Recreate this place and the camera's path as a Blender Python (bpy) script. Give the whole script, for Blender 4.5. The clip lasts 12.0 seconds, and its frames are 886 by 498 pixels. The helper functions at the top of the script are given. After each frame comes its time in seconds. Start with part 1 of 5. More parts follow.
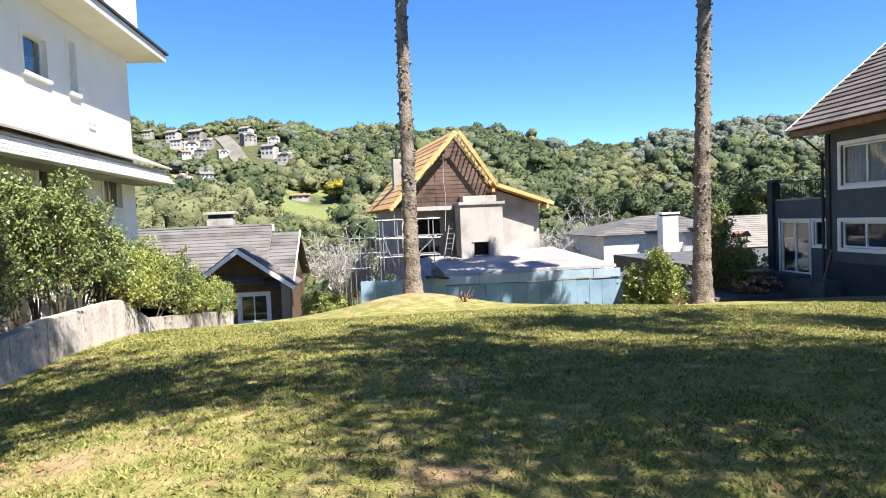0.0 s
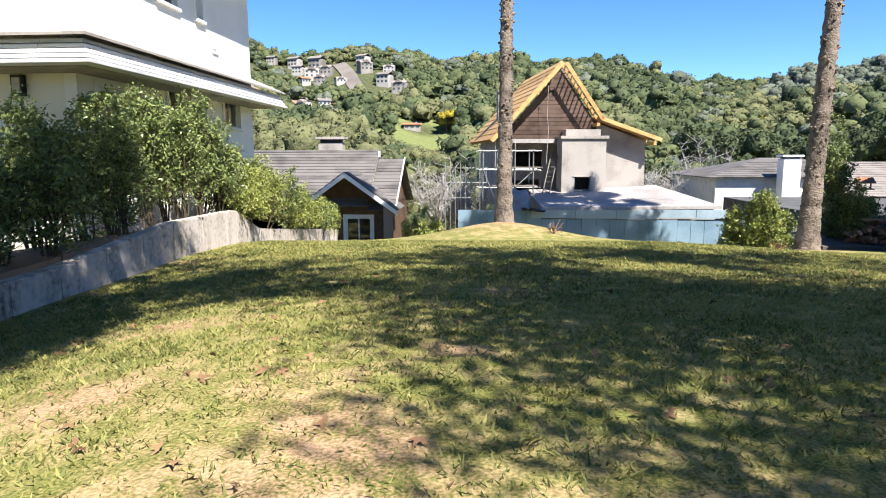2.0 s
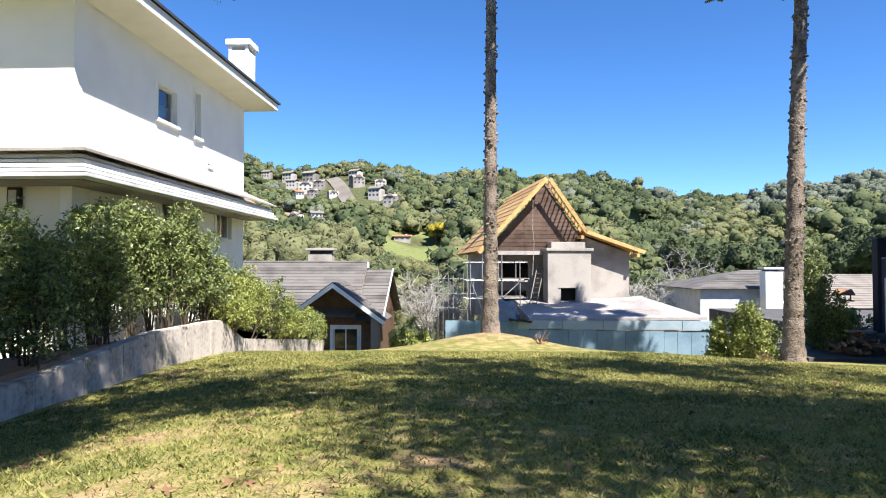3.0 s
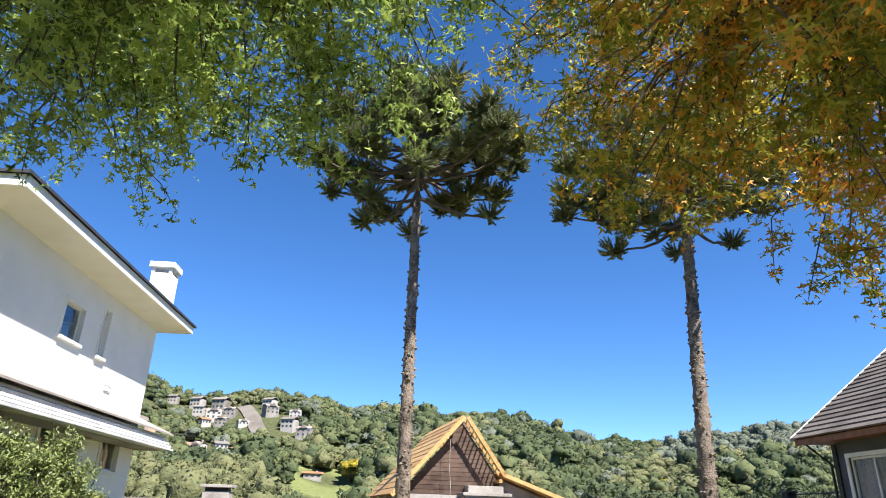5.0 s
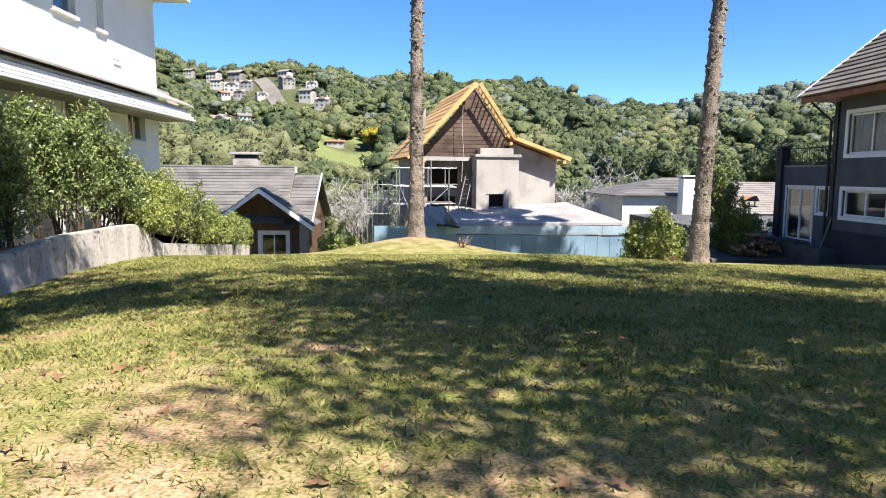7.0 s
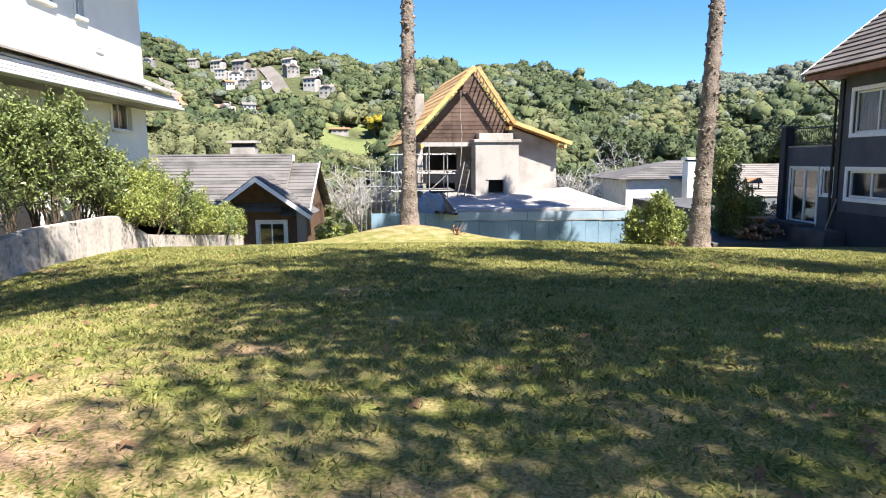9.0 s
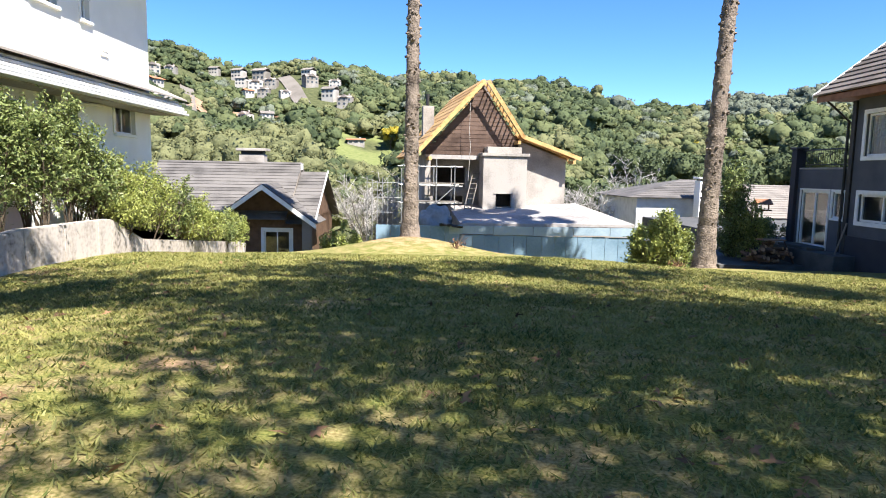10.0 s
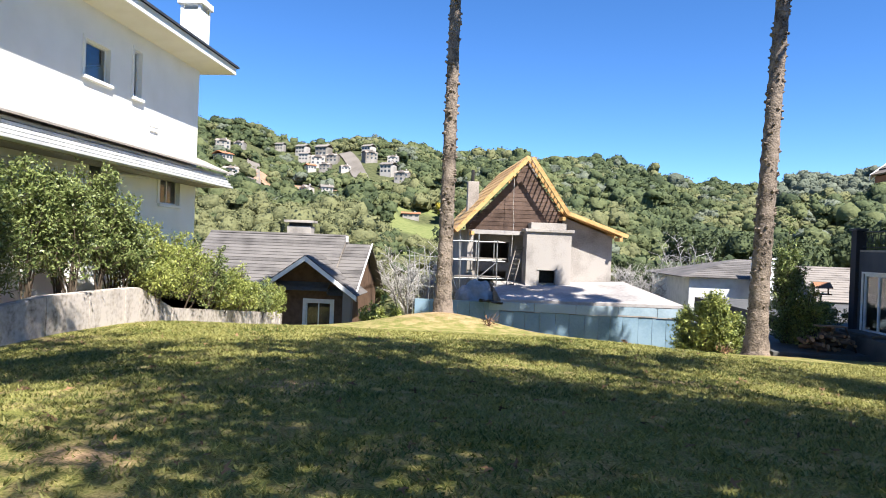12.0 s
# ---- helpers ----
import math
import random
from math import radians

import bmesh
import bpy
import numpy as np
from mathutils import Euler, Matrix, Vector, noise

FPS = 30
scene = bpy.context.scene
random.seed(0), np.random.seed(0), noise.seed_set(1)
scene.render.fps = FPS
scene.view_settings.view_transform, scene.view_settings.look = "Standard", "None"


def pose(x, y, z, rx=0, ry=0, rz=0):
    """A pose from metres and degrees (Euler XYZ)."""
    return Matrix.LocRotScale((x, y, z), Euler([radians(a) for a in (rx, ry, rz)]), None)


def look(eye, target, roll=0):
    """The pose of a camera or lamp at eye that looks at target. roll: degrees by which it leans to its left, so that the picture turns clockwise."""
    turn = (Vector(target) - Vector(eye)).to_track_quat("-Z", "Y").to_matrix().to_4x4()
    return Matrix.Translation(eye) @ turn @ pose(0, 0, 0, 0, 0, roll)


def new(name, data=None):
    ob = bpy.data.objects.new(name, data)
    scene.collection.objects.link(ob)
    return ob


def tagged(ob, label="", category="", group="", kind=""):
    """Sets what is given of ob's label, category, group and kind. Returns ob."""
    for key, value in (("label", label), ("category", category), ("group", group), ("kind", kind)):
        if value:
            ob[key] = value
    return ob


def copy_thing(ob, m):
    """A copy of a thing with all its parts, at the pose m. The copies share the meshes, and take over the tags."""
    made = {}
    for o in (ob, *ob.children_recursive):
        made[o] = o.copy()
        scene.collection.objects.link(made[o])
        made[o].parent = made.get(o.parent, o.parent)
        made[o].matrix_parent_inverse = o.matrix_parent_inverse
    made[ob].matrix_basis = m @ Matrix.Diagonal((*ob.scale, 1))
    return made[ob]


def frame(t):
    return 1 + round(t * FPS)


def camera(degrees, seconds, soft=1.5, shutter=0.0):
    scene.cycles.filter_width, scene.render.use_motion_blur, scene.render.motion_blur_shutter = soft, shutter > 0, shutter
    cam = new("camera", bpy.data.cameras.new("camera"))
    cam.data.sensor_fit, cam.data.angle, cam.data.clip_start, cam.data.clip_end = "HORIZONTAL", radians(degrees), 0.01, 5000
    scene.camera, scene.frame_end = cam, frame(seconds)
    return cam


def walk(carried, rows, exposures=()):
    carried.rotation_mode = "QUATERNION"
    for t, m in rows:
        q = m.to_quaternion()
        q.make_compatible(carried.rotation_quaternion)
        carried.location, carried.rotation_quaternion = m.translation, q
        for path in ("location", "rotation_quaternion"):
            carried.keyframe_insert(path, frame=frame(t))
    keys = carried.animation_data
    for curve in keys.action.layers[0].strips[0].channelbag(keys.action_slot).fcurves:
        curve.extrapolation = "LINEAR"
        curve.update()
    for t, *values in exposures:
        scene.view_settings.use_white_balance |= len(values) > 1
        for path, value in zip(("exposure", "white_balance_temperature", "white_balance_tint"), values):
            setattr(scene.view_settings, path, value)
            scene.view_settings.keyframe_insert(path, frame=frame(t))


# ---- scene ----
cam = camera(69.3, 12.0, soft=1.0)
PATH = [
    (0, (1.129, 1.033, 1.384), (1.334, 3.02, 1.294), -2.5),
    (0.5, (1.316, 0.861, 1.336), (1.281, 2.849, 1.127), -1.6),
    (1, (1.448, 0.655, 1.306), (1.315, 2.625, 0.99), -0.5),
    (1.5, (1.557, 0.482, 1.285), (1.415, 2.445, 0.929), -0.2),
    (2, (1.635, 0.339, 1.265), (1.502, 2.314, 0.977), -0.2),
    (2.5, (1.7, 0.237, 1.258), (1.58, 2.232, 1.166), 0.0),
    (2.7, (1.722, 0.221, 1.258), (1.606, 2.218, 1.226), 0.1),
    (4.3, (1.832, 0.237, 1.312), (1.901, 2.167, 1.835), -0.1),
    (4.5, (1.848, 0.238, 1.311), (1.946, 2.14, 1.92), 0.5),
    (5, (1.901, 0.227, 1.298), (2.022, 2.073, 2.058), 1.6),
    (5.5, (1.972, 0.19, 1.273), (2.087, 2.034, 2.04), 1.9),
    (5.6, (1.99, 0.181, 1.271), (2.104, 2.037, 2.005), 1.6),
    (5.8, (2.029, 0.157, 1.264), (2.132, 2.056, 1.881), 2.1),
    (6, (2.061, 0.127, 1.257), (2.164, 2.074, 1.703), 1.8),
    (6.5, (2.11, 0.061, 1.228), (2.209, 2.059, 1.213), 1.1),
    (7, (2.089, 0.019, 1.206), (2.188, 2.003, 0.973), 0.4),
    (7.5, (2.121, 0.021, 1.216), (2.235, 2.002, 0.961), 0.0),
    (7.7, (2.158, 0.047, 1.216), (2.272, 2.026, 0.956), -0.3),
    (9.3, (2.707, 0.482, 1.182), (2.765, 2.462, 0.908), -0.0),
    (9.5, (2.813, 0.521, 1.182), (2.856, 2.503, 0.914), 0.5),
    (10, (3.024, 0.645, 1.168), (3.055, 2.631, 0.933), 1.1),
    (10.5, (3.203, 0.81, 1.198), (3.234, 2.804, 1.047), 1.9),
    (11, (3.36, 0.916, 1.206), (3.338, 2.914, 1.13), 2.2),
    (11.5, (3.561, 1.021, 1.227), (3.456, 3.018, 1.199), 2.2),
    (12, (3.685, 1.101, 1.221), (3.541, 3.095, 1.21), 2.2),
]
walk(cam, [(t, look(eye, target, roll)) for t, eye, target, roll in PATH], exposures=[(0, 1.62), (1.0, 1.5), (2.5, 1.45), (5, 1.42), (6.5, 1.42), (7.5, 1.55), (9.5, 1.67), (10.5, 1.6), (12, 1.47)])

# ---- world, sun, exposure ----
SUN = Vector((0.37, -0.466, 0.804)).normalized()
world = bpy.data.worlds.new("sky")
scene.world = world
world.use_nodes = True
wn, wl = world.node_tree.nodes, world.node_tree.links
sky = wn.new("ShaderNodeTexSky")
sky.sky_type, sky.sun_disc = "NISHITA", False
sky.sun_elevation = math.asin(SUN.z)
sky.sun_rotation = math.atan2(SUN.x, SUN.y)
sky.altitude, sky.air_density, sky.dust_density, sky.ozone_density = 3200, 0.92, 0.0, 4.0
wn["Background"].inputs["Strength"].default_value = 0.098
deep = wn.new("ShaderNodeHueSaturation")
deep.inputs["Saturation"].default_value = 1.2
deep.inputs["Hue"].default_value = 0.504
wl.new(sky.outputs[0], deep.inputs["Color"])
wl.new(deep.outputs[0], wn["Background"].inputs["Color"])
sun = new("sun", bpy.data.lights.new("sun", "SUN"))
sun.data.energy, sun.data.angle, sun.data.color = 5.0, radians(0.55), (1.0, 0.95, 0.87)
sun.matrix_world = look(SUN * 60, (0, 0, 0))


# ---- materials ----
def material(name, dark, light, scale=3.0, rough=0.8, fine=40.0, bump=0.3, metal=0.0, mid=None, amount=0.35, dist=0.01, transmit=0.0, random_amount=0.0, spec=0.3, shift=0.0, streak=1.0):
    """Two scales of noise between dark and light, fine relief; random_amount varies the tone from piece to piece."""
    m = bpy.data.materials.new(name)
    m.use_nodes = True
    n, l = m.node_tree.nodes, m.node_tree.links
    b = n["Principled BSDF"]
    b.inputs["Roughness"].default_value, b.inputs["Metallic"].default_value = rough, metal
    b.inputs["Specular IOR Level"].default_value = spec
    co = n.new("ShaderNodeTexCoord")
    big, small = n.new("ShaderNodeTexNoise"), n.new("ShaderNodeTexNoise")
    for t, s, d in ((big, scale, 5), (small, fine, 4)):
        t.inputs["Scale"].default_value, t.inputs["Detail"].default_value = s, d
        l.new(co.outputs["Object"], t.inputs["Vector"])
    if streak != 1.0:
        mp = n.new("ShaderNodeMapping")
        mp.inputs["Scale"].default_value = (1, 1, streak)
        l.new(co.outputs["Object"], mp.inputs["Vector"])
        l.new(mp.outputs["Vector"], big.inputs["Vector"])
    mix = n.new("ShaderNodeMath")
    mix.operation = "MULTIPLY_ADD"
    mix.inputs[1].default_value = amount
    l.new(small.outputs["Fac"], mix.inputs[0])
    l.new(big.outputs["Fac"], mix.inputs[2])
    last = mix.outputs[0]
    if random_amount:
        info = n.new("ShaderNodeObjectInfo")
        island = n.new("ShaderNodeNewGeometry")
        add = n.new("ShaderNodeMath")
        add.operation = "ADD"
        l.new(info.outputs["Random"], add.inputs[0])
        l.new(island.outputs["Random Per Island"], add.inputs[1])
        fr = n.new("ShaderNodeMath")
        fr.operation = "FRACT"
        l.new(add.outputs[0], fr.inputs[0])
        vary = n.new("ShaderNodeMath")
        vary.operation = "MULTIPLY_ADD"
        vary.inputs[1].default_value = random_amount
        l.new(fr.outputs[0], vary.inputs[0])
        l.new(last, vary.inputs[2])
        sub = n.new("ShaderNodeMath")
        sub.operation = "SUBTRACT"
        sub.inputs[1].default_value = random_amount / 2
        l.new(vary.outputs[0], sub.inputs[0])
        last = sub.outputs[0]
    ramp = n.new("ShaderNodeValToRGB")
    e = ramp.color_ramp.elements
    e[0].position, e[1].position = 0.23 + amount / 2 + shift, 0.6 + amount / 2 + shift
    e[0].color, e[1].color = (*dark, 1), (*light, 1)
    if mid:
        k = e.new((e[0].position + e[1].position) / 2)
        k.color = (*mid, 1)
    l.new(last, ramp.inputs["Fac"])
    l.new(ramp.outputs["Color"], b.inputs["Base Color"])
    if bump:
        bp = n.new("ShaderNodeBump")
        bp.inputs["Strength"].default_value, bp.inputs["Distance"].default_value = bump, dist
        l.new(small.outputs["Fac"], bp.inputs["Height"])
        l.new(bp.outputs["Normal"], b.inputs["Normal"])
    if transmit:
        tr = n.new("ShaderNodeBsdfTranslucent")
        l.new(ramp.outputs["Color"], tr.inputs["Color"])
        ms = n.new("ShaderNodeMixShader")
        ms.inputs["Fac"].default_value = transmit
        l.new(b.outputs[0], ms.inputs[1])
        l.new(tr.outputs[0], ms.inputs[2])
        l.new(ms.outputs[0], n["Material Output"].inputs["Surface"])
    return m


def glass_material():
    m = bpy.data.materials.new("window_glass")
    m.use_nodes = True
    b = m.node_tree.nodes["Principled BSDF"]
    b.inputs["Base Color"].default_value = (0.82, 0.88, 0.9, 1)
    b.inputs["Transmission Weight"].default_value = 1.0
    b.inputs["Roughness"].default_value = 0.02
    b.inputs["IOR"].default_value = 1.5
    return m


M_WHITE = material("white_render", (0.80, 0.795, 0.77), (0.87, 0.865, 0.845), 1.2, 0.85, 60, 0.15)
M_CREAM = material("cream_render", (0.72, 0.68, 0.56), (0.80, 0.765, 0.66), 1.5, 0.85, 60, 0.15)
M_SKIRT = material("grey_white_fascia", (0.46, 0.465, 0.48), (0.62, 0.625, 0.63), 2, 0.6, 40, 0.1)
M_FRAME = material("white_painted_frame", (0.70, 0.71, 0.72), (0.82, 0.82, 0.82), 5, 0.4, 50, 0.05)
M_GLASS = glass_material()
M_CURTAIN = material("pale_curtain", (0.35, 0.36, 0.36), (0.6, 0.6, 0.58), 12, 0.9, 60, 0.2)
M_DARKROOF = material("dark_roof_sheet", (0.025, 0.027, 0.032), (0.06, 0.06, 0.07), 2, 0.5, 30, 0.2)
M_TILE = material("grey_concrete_tile", (0.062, 0.057, 0.055), (0.145, 0.134, 0.128), 0.9, 0.85, 18, 0.4, random_amount=0.25)
M_TILE_BROWN = material("brown_concrete_tile", (0.085, 0.07, 0.062), (0.17, 0.145, 0.13), 0.9, 0.8, 18, 0.4, random_amount=0.3)
M_TILE_PALE = material("pale_concrete_tile", (0.12, 0.105, 0.095), (0.22, 0.195, 0.175), 0.9, 0.85, 18, 0.4, random_amount=0.25)
M_BROWNWALL = material("brown_timber_wall", (0.075, 0.042, 0.026), (0.14, 0.085, 0.055), 3, 0.8, 30, 0.3)
M_GREYPAINT = material("dark_grey_paint", (0.062, 0.067, 0.082), (0.090, 0.096, 0.113), 1.5, 0.75, 50, 0.15)
M_GREYBASE = material("slate_plinth_paint", (0.022, 0.024, 0.034), (0.035, 0.037, 0.048), 1.5, 0.7, 50, 0.15)
M_FASCIAWOOD = material("red_brown_fascia", (0.16, 0.062, 0.03), (0.27, 0.12, 0.06), 4, 0.6, 40, 0.2)
M_CEMENT = material("raw_cement_render", (0.195, 0.175, 0.16), (0.36, 0.33, 0.305), 0.9, 0.95, 14, 0.5, amount=0.5)
M_SLAB = material("dusty_cement_slab", (0.20, 0.185, 0.18), (0.37, 0.345, 0.335), 0.5, 0.95, 6, 0.35, amount=0.5)
M_PINE = material("fresh_pine_timber", (0.36, 0.195, 0.07), (0.55, 0.345, 0.145), 2.5, 0.7, 25, 0.3, random_amount=0.3)
M_PLANK = material("weathered_gable_plank", (0.075, 0.048, 0.038), (0.165, 0.11, 0.088), 2, 0.85, 22, 0.4, random_amount=0.4)
M_BLUE = material("blue_hoarding_paint", (0.105, 0.185, 0.25), (0.205, 0.30, 0.385), 0.8, 0.7, 12, 0.25, random_amount=0.15)
M_BLUE_PALE = material("faded_blue_paint", (0.20, 0.275, 0.335), (0.32, 0.40, 0.465), 0.8, 0.7, 12, 0.25, random_amount=0.1)
M_STEEL = material("galvanised_steel", (0.2, 0.2, 0.2), (0.42, 0.42, 0.41), 6, 0.5, 30, 0.2, metal=0.7)
M_BLACK = material("black_iron", (0.012, 0.012, 0.013), (0.03, 0.03, 0.03), 6, 0.5, 30, 0.2)
M_CONCRETE = material("stained_concrete", (0.13, 0.11, 0.095), (0.50, 0.445, 0.405), 2.6, 0.95, 11, 0.4, amount=0.7, mid=(0.37, 0.325, 0.29), dist=0.008, streak=0.2)
M_BARK = material("araucaria_bark", (0.028, 0.021, 0.017), (0.235, 0.19, 0.155), 2.6, 0.95, 16, 1.0, dist=0.05, amount=0.6)
M_OAKBARK = material("oak_bark", (0.045, 0.035, 0.03), (0.11, 0.09, 0.075), 6, 0.95, 30, 0.8, dist=0.02)
M_NEEDLE = material("araucaria_needles", (0.05, 0.072, 0.028), (0.25, 0.265, 0.12), 2.0, 0.6, 30, 0, random_amount=0.5, transmit=0.1)
M_LEAF_GREEN = material("oak_leaf_green", (0.065, 0.125, 0.018), (0.42, 0.52, 0.14), 0.8, 0.35, 9, 0, random_amount=0.5, transmit=0.52)
M_LEAF_ORANGE = material("oak_leaf_turning", (0.17, 0.20, 0.025), (0.75, 0.34, 0.055), 0.45, 0.4, 9, 0, mid=(0.46, 0.41, 0.055), random_amount=0.4, transmit=0.45, shift=0.13)
M_SHRUB = material("hedge_leaf", (0.055, 0.088, 0.026), (0.235, 0.28, 0.10), 1.4, 0.4, 9, 0, random_amount=0.5, transmit=0.25)
M_SHRUB_LIGHT = material("sunny_hedge_leaf", (0.13, 0.165, 0.034), (0.36, 0.39, 0.115), 1.4, 0.4, 9, 0, random_amount=0.5, transmit=0.3)
M_TWIG = material("shrub_twig", (0.05, 0.035, 0.025), (0.11, 0.085, 0.06), 6, 0.9, 30, 0.4)
M_BAREWOOD = material("bare_grey_branches", (0.22, 0.20, 0.19), (0.42, 0.40, 0.38), 6, 0.9, 30, 0.4)
M_WOODS = material("dark_woodland", (0.030, 0.046, 0.021), (0.085, 0.108, 0.046), 0.06, 0.8, 0.9, 0.6, amount=0.8, dist=0.8, random_amount=0.35, transmit=0.2)
M_WOODS_MID = material("green_woodland", (0.047, 0.064, 0.026), (0.122, 0.140, 0.058), 0.06, 0.8, 0.9, 0.6, amount=0.8, dist=0.8, random_amount=0.35, transmit=0.2)
M_WOODS_PALE = material("olive_woodland", (0.072, 0.080, 0.034), (0.16, 0.164, 0.074), 0.06, 0.8, 1.1, 0.6, amount=0.8, dist=0.8, random_amount=0.35, transmit=0.15)
# Foliage made paler and greyer: the far ridge's haze is put into the colour.
M_WOODS_GREY_HAZE = material("hazy_grey_green_woodland", (0.075, 0.088, 0.064), (0.145, 0.165, 0.118), 0.06, 0.8, 1.1, 0.6, amount=0.8, dist=0.8, random_amount=0.3, transmit=0.15)
M_YELLOWTREE = material("yellow_foliage", (0.22, 0.18, 0.02), (0.38, 0.30, 0.03), 1, 0.7, 4, 0, random_amount=0.3)
M_EARTH = material("red_earth", (0.20, 0.115, 0.07), (0.34, 0.21, 0.14), 0.5, 0.95, 6, 0.5)
M_PAVING = material("dark_terrace_paving", (0.05, 0.05, 0.052), (0.10, 0.098, 0.095), 1.5, 0.8, 20, 0.3)
M_LOG = material("split_log_bark", (0.06, 0.035, 0.025), (0.17, 0.105, 0.07), 4, 0.9, 25, 0.6, random_amount=0.4)
M_LOGEND = material("sawn_log_end", (0.24, 0.14, 0.08), (0.40, 0.25, 0.15), 9, 0.85, 40, 0.3, random_amount=0.3)
M_REDROOF = material("terracotta_roof", (0.30, 0.10, 0.05), (0.42, 0.17, 0.09), 0.4, 0.85, 5, 0)
M_FARWALL = material("far_pale_wall", (0.17, 0.15, 0.13), (0.40, 0.37, 0.34), 0.1, 0.85, 2, 0, random_amount=0.5)
M_FARROOF = material("far_grey_roof", (0.14, 0.12, 0.11), (0.30, 0.25, 0.22), 0.2, 0.85, 3, 0, random_amount=0.5)
M_FARGLASS = material("far_window", (0.03, 0.035, 0.04), (0.07, 0.08, 0.09), 1, 0.2, 5, 0)
M_ROADFAR = material("far_pale_road", (0.12, 0.105, 0.09), (0.18, 0.16, 0.14), 0.1, 0.95, 1, 0)
M_BLADE = material("grass_blade", (0.075, 0.097, 0.02), (0.285, 0.27, 0.088), 0.7, 0.6, 5, 0, random_amount=0.5, transmit=0.25)
M_DRYLEAF = material("fallen_leaf", (0.085, 0.045, 0.025), (0.25, 0.14, 0.075), 4, 0.8, 20, 0, random_amount=0.5)
M_LANTERN = material("lantern_glass", (0.4, 0.37, 0.3), (0.55, 0.5, 0.42), 8, 0.3, 30, 0)


def ground_material():
    """Short lawn with straw and bare reddish patches near; dull meadow further off."""
    m = bpy.data.materials.new("lawn_and_meadow")
    m.use_nodes = True
    n, l = m.node_tree.nodes, m.node_tree.links
    b = n["Principled BSDF"]
    b.inputs["Roughness"].default_value = 0.95
    b.inputs["Specular IOR Level"].default_value = 0.1
    co = n.new("ShaderNodeTexCoord")

    def tex(scale, detail):
        t = n.new("ShaderNodeTexNoise")
        t.inputs["Scale"].default_value, t.inputs["Detail"].default_value = scale, detail
        l.new(co.outputs["Object"], t.inputs["Vector"])
        return t

    def ramp(src, p0, p1, c0, c1):
        r = n.new("ShaderNodeValToRGB")
        r.color_ramp.elements[0].position, r.color_ramp.elements[1].position = p0, p1
        r.color_ramp.elements[0].color, r.color_ramp.elements[1].color = (*c0, 1), (*c1, 1)
        l.new(src, r.inputs["Fac"])
        return r

    def mixed(fac, a, c):
        x = n.new("ShaderNodeMix")
        x.data_type = "RGBA"
        l.new(fac, x.inputs["Factor"])
        l.new(a, x.inputs["A"])
        l.new(c, x.inputs["B"])
        return x.outputs["Result"]

    fine, mid, big = tex(55, 6), tex(3.2, 6), tex(0.8, 4)
    green = ramp(fine.outputs["Fac"], 0.33, 0.68, (0.07, 0.088, 0.02), (0.245, 0.238, 0.072))
    straw = ramp(fine.outputs["Fac"], 0.3, 0.7, (0.21, 0.155, 0.062), (0.43, 0.35, 0.18))
    both = n.new("ShaderNodeMath")
    both.operation = "MULTIPLY_ADD"
    both.inputs[1].default_value = 0.6
    l.new(fine.outputs["Fac"], both.inputs[0])
    half = n.new("ShaderNodeMath")
    half.operation = "MULTIPLY"
    half.inputs[1].default_value = 0.4
    l.new(mid.outputs["Fac"], half.inputs[0])
    l.new(half.outputs[0], both.inputs[2])
    soil = ramp(both.outputs[0], 0.36, 0.62, (0.16, 0.085, 0.05), (0.45, 0.30, 0.195))
    dry = ramp(mid.outputs["Fac"], 0.43, 0.62, (0.0, 0.0, 0.0), (0.8, 0.8, 0.8))
    bare = ramp(big.outputs["Fac"], 0.60, 0.68, (0, 0, 0), (0.9, 0.9, 0.9))
    attr = n.new("ShaderNodeVertexColor")
    attr.layer_name = "wear"
    sep = n.new("ShaderNodeSeparateColor")
    l.new(attr.outputs["Color"], sep.inputs[0])
    c = mixed(dry.outputs["Color"], green.outputs["Color"], straw.outputs["Color"])
    worn = n.new("ShaderNodeMath")
    worn.operation = "MULTIPLY"
    l.new(sep.outputs["Red"], worn.inputs[0])
    edge = ramp(both.outputs[0], 0.40, 0.54, (0.1, 0.1, 0.1), (1, 1, 1))
    l.new(edge.outputs["Color"], worn.inputs[1])
    c = mixed(worn.outputs[0], c, soil.outputs["Color"])
    floor = ramp(big.outputs["Fac"], 0.3, 0.7, (0.045, 0.055, 0.024), (0.10, 0.105, 0.05))
    c = mixed(sep.outputs["Green"], c, floor.outputs["Color"])
    meadow = ramp(big.outputs["Fac"], 0.3, 0.7, (0.12, 0.145, 0.05), (0.185, 0.20, 0.08))
    c = mixed(sep.outputs["Blue"], c, meadow.outputs["Color"])
    l.new(c, b.inputs["Base Color"])
    bp = n.new("ShaderNodeBump")
    bp.inputs["Strength"].default_value, bp.inputs["Distance"].default_value = 0.5, 0.02
    l.new(fine.outputs["Fac"], bp.inputs["Height"])
    l.new(bp.outputs["Normal"], b.inputs["Normal"])
    return m


M_GROUND = ground_material()


# ---- builders ----
def mesh_object(name, bm, mat, parent=None, smooth=False):
    me = bpy.data.meshes.new(name)
    bm.to_mesh(me)
    bm.free()
    if smooth:
        for p in me.polygons:
            p.use_smooth = True
    for k in (mat if isinstance(mat, (list, tuple)) else [mat]):
        me.materials.append(k)
    ob = new(name, me)
    ob.parent = parent
    return ob


def part(name, bm, mat, parent, label="", smooth=False):
    ob = mesh_object(name, bm, mat, parent, smooth)
    return tagged(ob, label)


